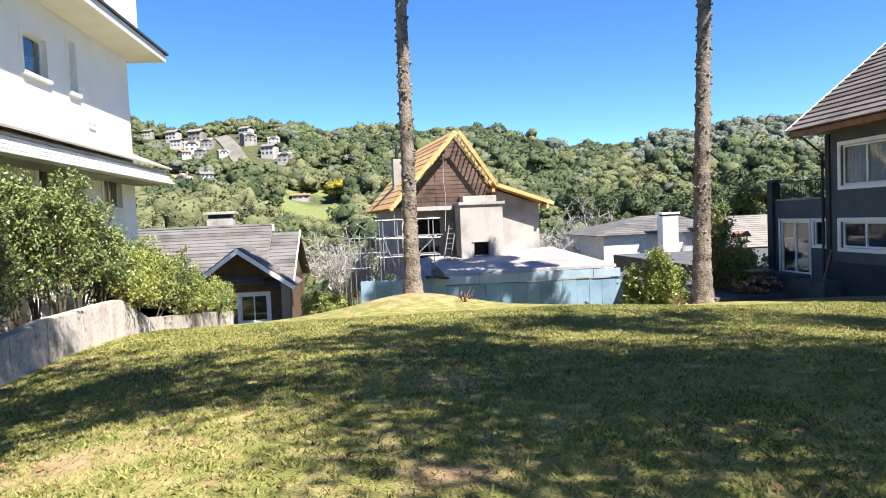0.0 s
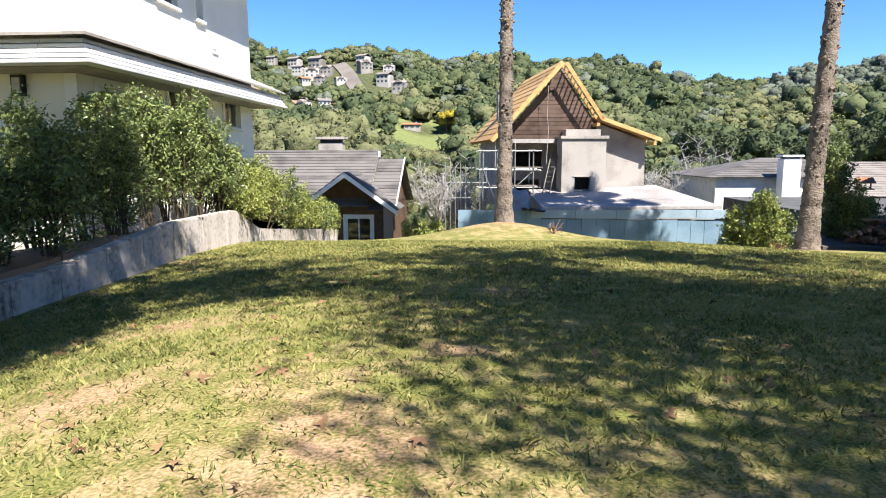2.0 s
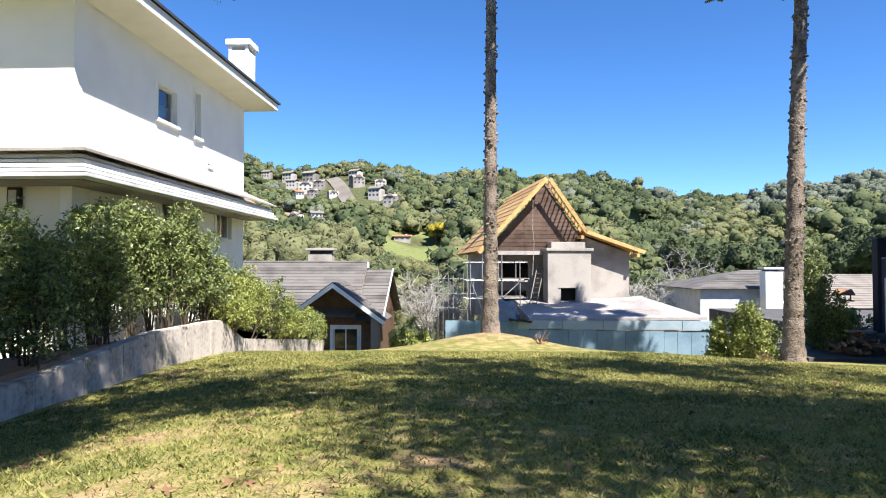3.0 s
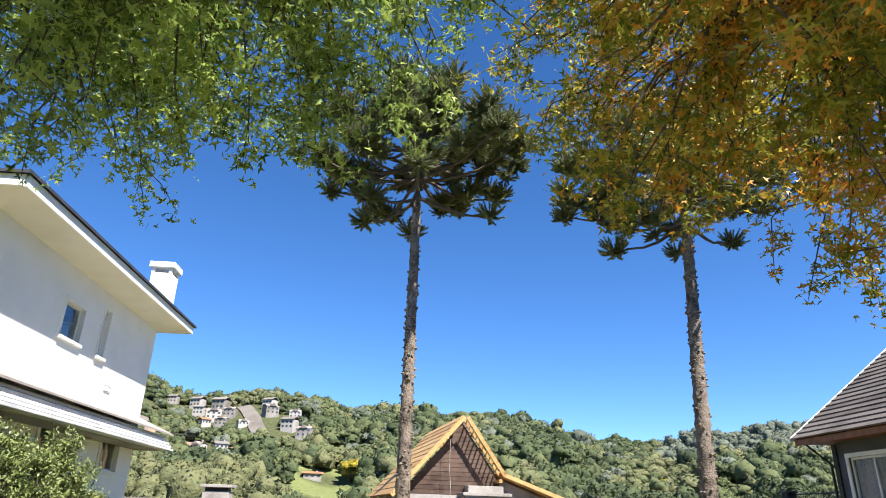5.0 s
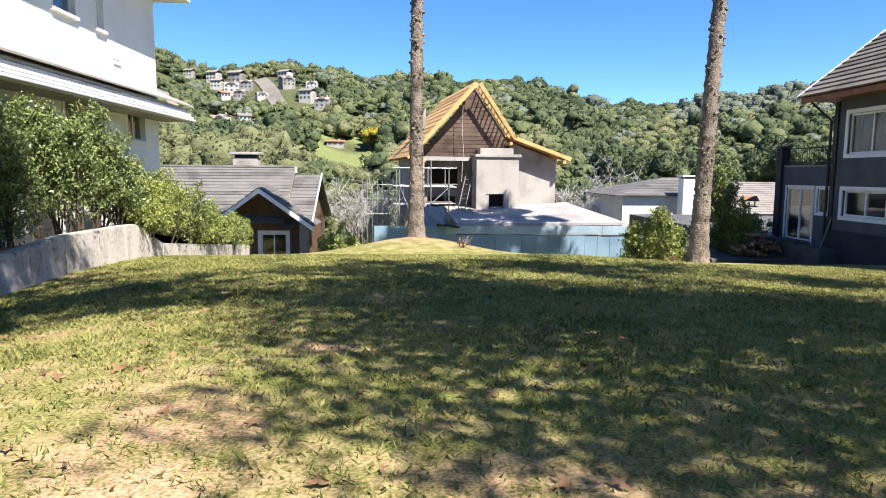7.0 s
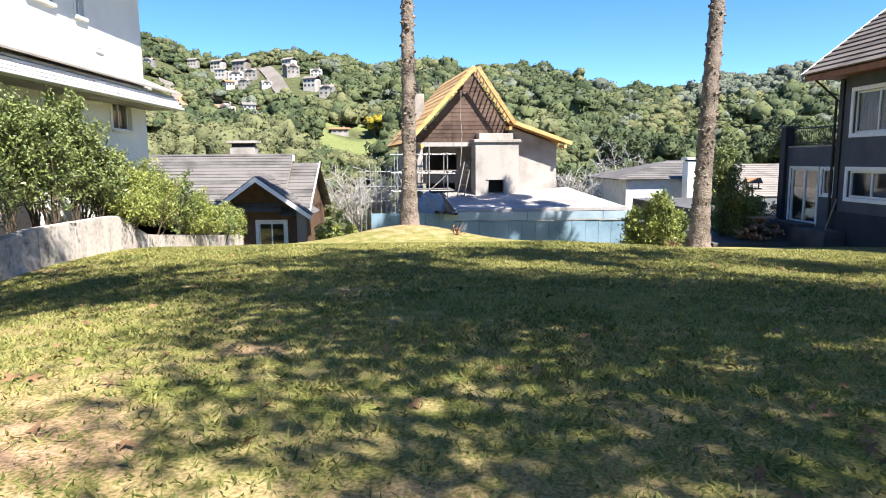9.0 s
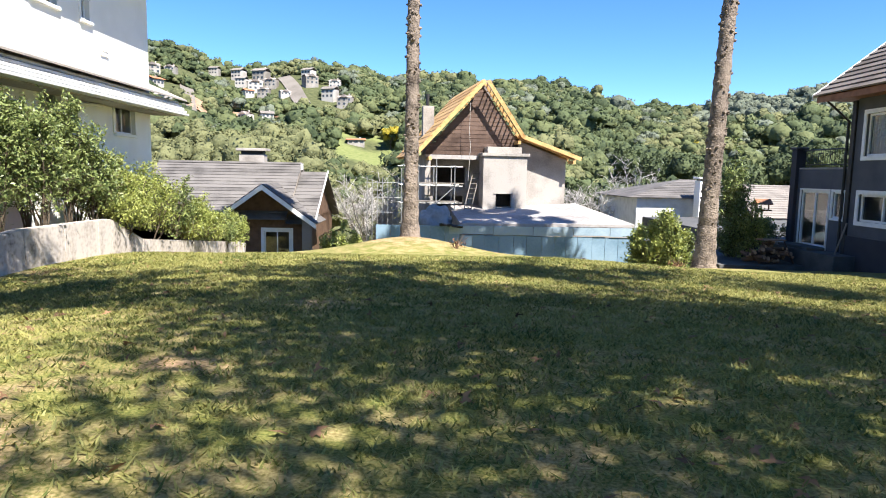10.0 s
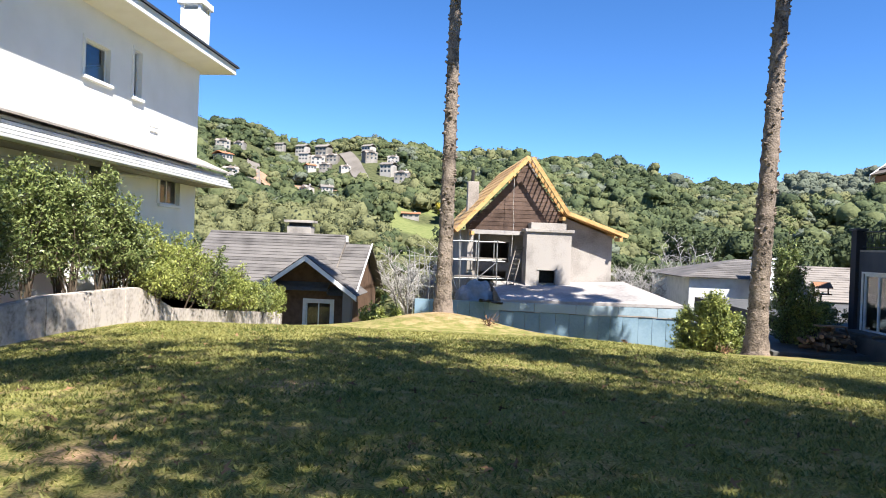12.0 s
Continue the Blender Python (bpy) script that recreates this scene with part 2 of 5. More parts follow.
def thing(name, label, category, at=(0, 0, 0), group="", kind="", turn=0):
    ob = new(name)
    ob.matrix_world = pose(*at, 0, 0, turn)
    return tagged(ob, label, category, group, kind)


def box(bm, x0, x1, y0, y1, z0, z1, bevel=0.0):
    m = Matrix.LocRotScale(((x0 + x1) / 2, (y0 + y1) / 2, (z0 + z1) / 2), None, (abs(x1 - x0), abs(y1 - y0), abs(z1 - z0)))
    r = bmesh.ops.create_cube(bm, size=1, matrix=m)
    if bevel:
        edges = {e for v in r["verts"] for e in v.link_edges}
        bmesh.ops.bevel(bm, geom=list(edges), offset=bevel, segments=2, affect="EDGES", profile=0.5)
    return bm


def boxed(*a, bevel=0.0):
    return box(bmesh.new(), *a, bevel=bevel)


def prism(bm, points, depth):
    """A polygon given as 3D points, thickened by the vector depth."""
    d = Vector(depth)
    a = [bm.verts.new(p) for p in points]
    b = [bm.verts.new(Vector(p) + d) for p in points]
    bm.faces.new(a)
    bm.faces.new(b[::-1])
    for i in range(len(a)):
        j = (i + 1) % len(a)
        bm.faces.new((a[j], a[i], b[i], b[j]))
    bmesh.ops.recalc_face_normals(bm, faces=bm.faces[:])
    return bm


def prismed(points, depth):
    return prism(bmesh.new(), points, depth)


def wall_bm(origin, along, up_height, length, normal, thick, holes):
    """A wall from origin along a unit vector, its outer face towards normal, with rectangular openings (u0, u1, v0, v1) right through it."""
    bm = bmesh.new()
    o, a, nrm = Vector(origin), Vector(along), Vector(normal)
    us = sorted({0.0, length, *[h[0] for h in holes], *[h[1] for h in holes]})
    vs = sorted({0.0, up_height, *[h[2] for h in holes], *[h[3] for h in holes]})

    def solid(i, j):
        if not (0 <= i < len(us) - 1 and 0 <= j < len(vs) - 1):
            return False
        u, v = (us[i] + us[i + 1]) / 2, (vs[j] + vs[j + 1]) / 2
        return not any(h[0] < u < h[1] and h[2] < v < h[3] for h in holes)

    def p(u, v, w):
        return bm.verts.new(o + a * u + Vector((0, 0, v)) - nrm * w)

    def quad(*q):
        bm.faces.new([p(*k) for k in q])

    for i in range(len(us) - 1):
        for j in range(len(vs) - 1):
            if not solid(i, j):
                continue
            u0, u1, v0, v1 = us[i], us[i + 1], vs[j], vs[j + 1]
            quad((u0, v0, 0), (u1, v0, 0), (u1, v1, 0), (u0, v1, 0))
            quad((u0, v0, thick), (u0, v1, thick), (u1, v1, thick), (u1, v0, thick))
            if not solid(i - 1, j):
                quad((u0, v0, 0), (u0, v1, 0), (u0, v1, thick), (u0, v0, thick))
            if not solid(i + 1, j):
                quad((u1, v0, 0), (u1, v0, thick), (u1, v1, thick), (u1, v1, 0))
            if not solid(i, j - 1):
                quad((u0, v0, 0), (u0, v0, thick), (u1, v0, thick), (u1, v0, 0))
            if not solid(i, j + 1):
                quad((u0, v1, 0), (u1, v1, 0), (u1, v1, thick), (u0, v1, thick))
    bmesh.ops.remove_doubles(bm, verts=bm.verts[:], dist=1e-4)
    bmesh.ops.recalc_face_normals(bm, faces=bm.faces[:])
    return bm


def facing(origin, along, normal):
    """Local frame for a window: x along the wall, -y out of it, z up."""
    a, nrm = Vector(along), Vector(normal)
    m = Matrix((a, -nrm, (0, 0, 1))).transposed().to_4x4()
    m.translation = Vector(origin)
    return m


def window(parent, m, width, height, inset=0.08, border=0.0, bars=1, sill=True, curtain=False, name="window", fw=0.055):
    """A window with frame, panes and sill, in the local frame m at its lower left corner on the outer wall face."""
    def moved(bm):
        bmesh.ops.transform(bm, matrix=m, verts=bm.verts[:])
        bmesh.ops.recalc_face_normals(bm, faces=bm.faces[:])
        return bm
    frame_bm = bmesh.new()
    y0, y1 = inset - 0.03, inset + 0.04
    box(frame_bm, 0, width, y0, y1, 0, fw)
    box(frame_bm, 0, width, y0, y1, height - fw, height)
    box(frame_bm, 0, fw, y0, y1, fw, height - fw)
    box(frame_bm, width - fw, width, y0, y1, fw, height - fw)
    w = part(name, moved(frame_bm), M_FRAME, parent, "white painted window frame")
    step = (width - 2 * fw) / (bars + 1)
    for k in range(bars):
        x = fw + step * (k + 1)
        part("mullion", moved(boxed(x - fw * 0.45, x + fw * 0.45, y0, y1, fw, height - fw)), M_FRAME, w)
    for k in range(bars + 1):
        x = fw + step * k
        part("pane", moved(boxed(x, x + step, inset, inset + 0.012, fw, height - fw)), M_GLASS, w, "dark reflecting window pane").visible_shadow = False
    if border:
        b = border
        tb = bmesh.new()
        box(tb, -b, width + b, -0.04, 0.0, height, height + b)
        box(tb, -b, 0, -0.04, 0.0, -b, height)
        box(tb, width, width + b, -0.04, 0.0, -b, height)
        box(tb, 0, width, -0.04, 0.0, -b, 0)
        part("surround", moved(tb), M_FRAME, w, "broad white window surround")
    if sill:
        part("sill", moved(boxed(-0.1, width + 0.1, -0.09, inset, -0.09, 0, bevel=0.012)), M_WHITE, w)
    if curtain:
        cb = bmesh.new()
        steps = 40
        prev = None
        for i in range(steps + 1):
            x = fw + (width - 2 * fw) * i / steps
            y = inset + 0.06 + 0.02 * math.sin(i * 1.9)
            cur = (cb.verts.new((x, y, fw)), cb.verts.new((x, y, height - fw)))
            if prev:
                cb.faces.new((prev[0], cur[0], cur[1], prev[1]))
            prev = cur
        part("curtain", moved(cb), M_CURTAIN, w, "pale hanging curtain")
    return w


def tile_rows(parent, a, b, c, d, rows, mat, thick=0.035, name="roof_course", wave=0.0):
    """Overlapping tile courses on the slope whose lower edge runs a-b and upper edge d-c."""
    a, b, c, d = map(Vector, (a, b, c, d))
    nrm = (b - a).cross(d - a).normalized()
    if nrm.z < 0:
        nrm = -nrm
    for i in range(rows):
        f0, f1 = i / rows, min(1.0, (i + 1.12) / rows)
        p = [a.lerp(d, f0), b.lerp(c, f0), b.lerp(c, f1), a.lerp(d, f1)]
        bm = bmesh.new()
        lo = [p[0] + nrm * thick * 0.9, p[1] + nrm * thick * 0.9, p[2] + nrm * 0.004, p[3] + nrm * 0.004]
        prism(bm, lo, nrm * thick)
        part(name, bm, mat, parent)


def tube(bm, p0, p1, r0, r1, sides=8, cap=True):
    p0, p1 = Vector(p0), Vector(p1)
    q = (p1 - p0).to_track_quat("Z", "Y").to_matrix()
    rings = []
    for p, r in ((p0, r0), (p1, r1)):
        rings.append([bm.verts.new(p + q @ Vector((r * math.cos(2 * math.pi * k / sides), r * math.sin(2 * math.pi * k / sides), 0))) for k in range(sides)])
    for k in range(sides):
        j = (k + 1) % sides
        bm.faces.new((rings[0][k], rings[0][j], rings[1][j], rings[1][k]))
    if cap:
        bm.faces.new(rings[0][::-1])
        bm.faces.new(rings[1])
    return bm


def tubed(*a, **k):
    return tube(bmesh.new(), *a, **k)


def limb(bm, points, radii, sides=7):
    """A bent tapering branch along points."""
    rings = []
    for i, p in enumerate(points):
        d = (points[min(i + 1, len(points) - 1)] - points[max(i - 1, 0)]).normalized()
        q = d.to_track_quat("Z", "Y").to_matrix()
        rings.append([bm.verts.new(p + q @ Vector((math.cos(2 * math.pi * k / sides), math.sin(2 * math.pi * k / sides), 0)) * radii[i]) for k in range(sides)])
    for r, s in zip(rings, rings[1:]):
        for k in range(sides):
            j = (k + 1) % sides
            bm.faces.new((r[k], r[j], s[j], s[k]))
    bm.faces.new(rings[-1])


def soup(name, verts, faces, mat, parent=None):
    """One mesh from arrays of vertices and faces."""
    me = bpy.data.meshes.new(name)
    verts, faces = np.asarray(verts, np.float32), np.asarray(faces, np.int32)
    me.vertices.add(len(verts))
    me.vertices.foreach_set("co", verts.ravel())
    k = faces.shape[1]
    me.loops.add(faces.size)
    me.loops.foreach_set("vertex_index", faces.ravel())
    me.polygons.add(len(faces))
    me.polygons.foreach_set("loop_start", np.arange(0, faces.size, k, dtype=np.int32))
    me.update(calc_edges=True)
    me.materials.append(mat)
    ob = new(name, me)
    ob.parent = parent
    return ob


def scatter(template, tri, places, scales, rng, tilt=None):
    """Many copies of a small template (n x 3) with random turns at places; tilt: mean normals."""
    n = len(places)
    q = rng.normal(size=(n, 4))
    q /= np.linalg.norm(q, axis=1)[:, None]
    w, x, y, z = q.T
    r = np.stack([np.stack([1 - 2 * (y * y + z * z), 2 * (x * y - z * w), 2 * (x * z + y * w)], -1),
                  np.stack([2 * (x * y + z * w), 1 - 2 * (x * x + z * z), 2 * (y * z - x * w)], -1),
                  np.stack([2 * (x * z - y * w), 2 * (y * z + x * w), 1 - 2 * (x * x + y * y)], -1)], -2)
    if tilt is not None:
        a = rng.uniform(0, 2 * np.pi, n)
        t = rng.normal(0, tilt, (n, 2))
        up = np.stack([t[:, 0], t[:, 1], np.ones(n)], -1)
        up /= np.linalg.norm(up, axis=1)[:, None]
        e = np.stack([np.cos(a), np.sin(a), np.zeros(n)], -1)
        s = np.cross(up, e)
        s /= np.linalg.norm(s, axis=1)[:, None]
        e = np.cross(s, up)
        r = np.stack([e, s, up], -1)
    v = np.einsum("nij,kj->nki", r, np.asarray(template, float)) * np.asarray(scales)[:, None, None] + np.asarray(places)[:, None]
    f = np.asarray(tri)[None] + (np.arange(n) * len(template))[:, None, None]
    return v.reshape(-1, 3), f.reshape(-1, np.asarray(tri).shape[1])


# ---- ground: lawn, valley and hills in one sheet ----
LAWN_Y = [(-60, 2.0), (-10, 0.35), (0, 0.03), (4, 0.0), (10, -0.45), (16, -0.85), (21.5, -1.5), (23, -1.9), (26, -3.3), (31, -4.1), (45, -5.5), (80, -9.0), (120, -12.0)]
SKYLINE = [(-180, 4), (-60, 5.5), (-40, 8.5), (-25, 9.15), (-22, 9.5), (-20, 8.95), (-18.8, 8.2), (-17, 7.8), (-14.5, 7.9), (-12.5, 8.4), (-11, 8.7), (-8.7, 8.3), (-6.6, 7.8), (-4.1, 7.1), (-1.8, 7.6), (2.5, 7.9), (3.9, 7.1), (6, 7.2), (8.8, 7.5), (11, 7.2), (13.5, 6.45), (15.5, 5.9), (17.2, 5.2), (19, 5.5), (21.5, 5.2), (24, 5.45), (25.2, 6.1), (27.5, 5.7), (29.5, 6.1), (31, 6.3), (36, 6), (50, 5), (180, 4)]


LEFT_DIP = [(-5, 0.7), (4, 0.7), (7.8, 0.5), (12.6, 0.12), (15, 0.03), (25, 0.12)]


def table_at(rows, v):
    return float(np.interp(v, [r[0] for r in rows], [r[1] for r in rows]))


def smooth(a, b, v):
    t = min(1.0, max(0.0, (v - a) / (b - a)))
    return t * t * (3 - 2 * t)


def ground_z(x, y):
    d, az = math.hypot(x - 2, y), math.degrees(math.atan2(x - 2, y))
    z = table_at(LAWN_Y, y)
    side = -table_at(LEFT_DIP, y) * smooth(0.5, -4.5, x) + max(-0.3, -0.06 * max(0.0, x - 6)) * smooth(2, 12, y)
    z += side * (1 - smooth(30, 60, d))
    z += 0.62 * math.exp(-((x - 2.2) ** 2 / 5.5 + (y - 22.0) ** 2 / 3.2))
    z += 0.03 * noise.noise((x * 0.35, y * 0.35, 0)) + 0.008 * noise.noise((x * 1.7, y * 1.7, 4))
    if d > 60:
        near = table_at(LAWN_Y, min(y, 110)) if y > -40 else 1.5
        far = 400 + 160 * smooth(11, 21, az)
        top = math.tan(math.radians(table_at(SKYLINE, az))) * far
        k = smooth(100, far, d)
        k = k if d < far else 1 - 0.5 * smooth(far, far + 500, d)
        lumps = 7 * noise.noise((x * 0.009, y * 0.009, 2)) + 3 * noise.noise((x * 0.03, y * 0.03, 7))
        hill = near + (top - near) * (0.55 * min(1, max(0, (d - 100) / (far - 100))) + 0.45 * k if d < far else k) + lumps * smooth(110, 260, d) * (1 - 0.8 * smooth(far - 80, far, d))
        z = z + (hill - z) * smooth(60, 120, d)
    return z


def wear_at(x, y):
    """How bare the lawn is: trampled soil near the walker and in a few patches."""
    w = 0.0
    for px, py, r in ((1.43, 4.5, 0.55), (0.9, 2.4, 1.3), (2.5, 2.2, 1.0), (-0.6, 3.6, 0.9), (3.6, 2.0, 0.9), (5.6, 2.6, 0.5), (1.8, 7.5, 0.5), (-1.3, 6.0, 0.8), (2.2, 21.8, 2.3), (12.4, 21.9, 1.6), (0.2, 22.5, 1.2), (5.2, 21.5, 0.9), (8.5, 5.5, 0.45), (-3.9, 12.0, 0.5), (6.2, 9.5, 0.4)):
        w = max(w, math.exp(-((x - px) ** 2 + 1.6 * (y - py) ** 2) / r ** 2))
    w += 0.45 * smooth(0.1, 0.5, noise.noise((x * 0.8, y * 0.8, 9))) * smooth(14, 3, y)
    return min(1.0, w)


def forest_floor(p):
    """Wooded ground further off; the meadow on the slope stays open grass."""
    d, az = math.hypot(p.x - 3, p.y), math.degrees(math.atan2(p.x - 3, p.y))
    meadow = smooth(-10, -8.5, az) * smooth(-1.5, -3, az) * smooth(130, 150, d) * smooth(245, 225, d)
    return smooth(50, 70, d), meadow * smooth(-0.25, 0.2, noise.noise((p.x * 0.05, p.y * 0.05, 1)) + 0.15)


def build_ground():
    bm = bmesh.new()
    col = bm.loops.layers.color.new("wear")
    rings = [0.0]
    step = 0.22
    while rings[-1] < 3000:
        rings.append(rings[-1] + step)
        step = max(0.22, rings[-1] * 0.022 if rings[-1] < 500 else rings[-1] * 0.1)
    spokes = 300
    angles = []
    for k in range(spokes):
        u = k / spokes * 2 - 1
        angles.append(math.radians(180 * (0.3 * u + 0.7 * u ** 3)))
    centre = bm.verts.new((2, -1.0, ground_z(2, -1.0)))
    prev = None
    for r in rings[1:]:
        cur = []
        for a in angles:
            x, y = 2 + r * math.sin(a), -1.0 + r * math.cos(a)
            cur.append(bm.verts.new((x, y, ground_z(x, y))))
        for k in range(spokes):
            j = (k + 1) % spokes
            if prev:
                bm.faces.new((prev[k], prev[j], cur[j], cur[k])[::-1])
            else:
                bm.faces.new((centre, cur[j], cur[k])[::-1])
        prev = cur
    for f in bm.faces:
        f.smooth = True
        for lp in f.loops:
            w = wear_at(lp.vert.co.x, lp.vert.co.y) if abs(lp.vert.co.y) < 40 and abs(lp.vert.co.x) < 40 else 0.0
            lp[col] = (w, *forest_floor(lp.vert.co), 1)
    bmesh.ops.recalc_face_normals(bm, faces=bm.faces[:])
    return tagged(mesh_object("ground", bm, M_GROUND), "sloping mown lawn with dry patches, falling to a green valley", "lawn", kind="structure")


build_ground()

# ---- concrete garden wall on the lawn's edge ----
WALL_TOP = [(2.0, -0.42), (6.0, -0.36), (9.0, -0.30), (12.4, 0.0), (15.0, -0.02), (15.6, -0.04), (17.2, -0.66), (18.0, -0.76), (24.8, -1.55)]


def garden_wall():
    t = thing("garden_wall", "low stained concrete garden wall with a stepped top", "wall", kind="structure")
    ys = [r[0] for r in WALL_TOP]
    for y0, y1 in zip(ys, ys[1:]):
        z0, z1 = table_at(WALL_TOP, y0), table_at(WALL_TOP, y1)
        n = max(1, round((y1 - y0) / 1.1)) if y1 < 15.2 else 1
        for k in range(n):
            a, b = y0 + (y1 - y0) * k / n, y0 + (y1 - y0) * (k + 1) / n
            za, zb = z0 + (z1 - z0) * k / n, z0 + (z1 - z0) * (k + 1) / n
            low = min(ground_z(-4.5, a), ground_z(-4.5, b)) - 0.5
            bm = prismed([(-4.45, a + 0.004, low), (-4.45, b - 0.004, low), (-4.45, b - 0.004, zb), (-4.45, a + 0.004, za)], (-0.24, 0, 0))
            bmesh.ops.bevel(bm, geom=[e for e in bm.edges if e.calc_length() > 0.3], offset=0.018, segments=2, affect="EDGES")
            part("wall_section", bm, M_CONCRETE, t)
    part("end_block", boxed(-4.8, -4.35, 24.9, 25.3, -2.6, -1.55, bevel=0.02), M_CONCRETE, t)
    part("end_block", boxed(-4.75, -4.4, 25.7, 26.0, -2.9, -1.72, bevel=0.02), M_CONCRETE, t)
    return t


garden_wall()
# planting bed behind the wall
bed = prismed([(-4.69, 2.0, -0.45), (-4.69, 12.4, -0.1), (-4.69, 15.5, -0.12), (-4.69, 24.8, -1.7), (-9, 24.8, -1.7), (-9, 2.0, -0.45)], (0, 0, -1.2))
tagged(mesh_object("planting_bed", bed, M_EARTH), "raised bed of reddish soil behind the concrete wall", "flower bed", kind="structure")


# ---- white house ----
def white_house():
    h = thing("white_house", "white rendered two-storey house with wide eaves and a ribbed skirt roof", "house")
    X, Y0, Y1 = -6.43, 12.8, 22.4
    low = [(16.5 - Y0, 17.25 - Y0, 1.95 + 1.2, 3.02 + 1.2), (20.0 - Y0, 21.25 - Y0, 2.17 + 1.2, 3.2 + 1.2), (13.5 - Y0, 14.3 - Y0, 1.55 + 1.2, 2.72 + 1.2)]
    part("lower_wall", wall_bm((X, Y0, -1.2), (0, 1, 0), 5.2, Y1 - Y0, (1, 0, 0), 0.25, low), M_WHITE, h)
    up = [(16.22 - Y0, 17.25 - Y0, 5.09 - 4.0, 6.0 - 4.0), (18.38 - Y0, 18.78 - Y0, 5.06 - 4.0, 6.38 - 4.0)]
    part("upper_wall", wall_bm((X, Y0, 4.0), (0, 1, 0), 2.9, Y1 - Y0, (1, 0, 0), 0.25, up), M_WHITE, h)
    part("front_wall", wall_bm((-16, Y0, -1.2), (1, 0, 0), 5.2, 16 + X - 0.25, (0, -1, 0), 0.25, []), M_CREAM, h, "cream rendered porch wall")
    part("front_upper_wall", wall_bm((-16, Y0, 4.0), (1, 0, 0), 2.9, 16 + X - 0.25, (0, -1, 0), 0.25, []), M_WHITE, h)
    part("rear_wall", boxed(-16, X - 0.25, Y1 - 0.25, Y1, -1.2, 6.9), M_WHITE, h)
    part("side_wall", boxed(-16.25, -16, Y0, Y1, -1.2, 6.9), M_WHITE, h)
    part("floor_slab", boxed(-16, X - 0.25, Y0 + 0.25, Y1 - 0.25, 3.6, 3.8), M_CEMENT, h)
    for (u0, u1, v0, v1), base, bars in ((low[0], -1.2, 0), (low[1], -1.2, 1), (low[2], -1.2, 1), (up[0], 4.0, 0), (up[1], 4.0, 0)):
        w = window(h, facing((X, Y0 + u0, base + v0), (0, 1, 0), (1, 0, 0)), u1 - u0, v1 - v0, inset=0.13, bars=bars, sill=True)
        tb = bmesh.new()
        m = facing((X, Y0 + u0, base + v0), (0, 1, 0), (1, 0, 0))
        ww, hh, e = u1 - u0, v1 - v0, 0.14 if base < 0 else 0.09
        for q in ((-e, ww + e, -0.03, 0, hh, hh + e), (-e, 0, -0.03, 0, 0, hh), (ww, ww + e, -0.03, 0, 0, hh)):
            box(tb, *q)
        bmesh.ops.transform(tb, matrix=m, verts=tb.verts[:])
        part("surround", tb, M_WHITE, w, "white raised window surround")
    # ribbed skirt roof over the ground floor
    SX = -5.55
    for k in range(5):
        z = 2.93 + k * 0.095
        o = 0.075 * (4 - k) - 0.08
        part("skirt_board", boxed(X + 0.004, SX + o * 0.8, 11.75 - o * 0.8, 22.85 + o * 0.8, z, z + 0.07, bevel=0.006), M_SKIRT, h, "pale grey ribbed fascia board")
        part("skirt_board", boxed(-16, X - 0.004, 11.75 - o * 0.8, Y0 - 0.004, z, z + 0.07, bevel=0.006), M_SKIRT, h, "pale grey ribbed fascia board")
    part("skirt_core", boxed(X + 0.004, SX - 0.14, 11.95, 22.65, 2.9, 3.4), M_CEMENT, h)
    part("skirt_core", boxed(-16, X - 0.006, 11.95, Y0 - 0.006, 2.9, 3.4), M_CEMENT, h)
    part("skirt_roof", prismed([(SX + 0.12, 11.6, 3.41), (SX + 0.12, 23.0, 3.41), (X + 0.005, 22.4, 3.86), (X + 0.005, 12.75, 3.86)], (0, 0, 0.05)), M_CEMENT, h, "sloping grey skirt roof")
    part("skirt_roof", prismed([(-16, 11.6, 3.41), (SX + 0.12, 11.6, 3.41), (X + 0.005, 12.75, 3.86), (-16, 12.75, 3.86)], (0, 0, 0.05)), M_CEMENT, h, "sloping grey skirt roof")
    part("vent", boxed(X, X + 0.04, 19.3, 19.75, 4.42, 4.5), M_WHITE, h)
    part("vent", boxed(X, X + 0.04, 19.3, 19.75, 4.28, 4.36), M_WHITE, h)
    # eaves and hip roof
    EX, EY0, EY1 = -5.53, 11.9, 23.2
    part("soffit", prismed([(X - 0.5, 13.3, 6.78), (X - 0.5, 21.9, 6.78), (EX, EY1, 6.98), (EX, EY0, 6.98)], (0, 0, 0.06)), M_CREAM, h, "cream boarded eaves soffit")
    part("soffit", prismed([(-16, 13.3, 6.78), (X - 0.5, 13.3, 6.78), (EX, EY0, 6.98), (-16, EY0, 6.98)], (0, 0, 0.06)), M_CREAM, h)
    part("soffit", prismed([(-16, 21.9, 6.78), (X - 0.5, 21.9, 6.78), (EX, EY1, 6.98), (-16, EY1, 6.98)], (0, 0, 0.06)), M_CREAM, h)
    part("fascia", boxed(EX, EX + 0.05, EY0, EY1, 6.96, 7.2), M_WHITE, h)
    part("fascia", boxed(-16, EX, EY0 - 0.05, EY0, 6.96, 7.2), M_WHITE, h)
    part("fascia", boxed(-16, EX, EY1, EY1 + 0.05, 6.96, 7.2), M_WHITE, h)
    e = 0.12
    part("roof", prismed([(EX + e, EY0 - e, 7.2), (EX + e, EY1 + e, 7.2), (-10.8, 17.9, 9.6), (-10.8, 17.3, 9.6)], (0, 0, 0.07)), M_DARKROOF, h, "dark hipped roof")
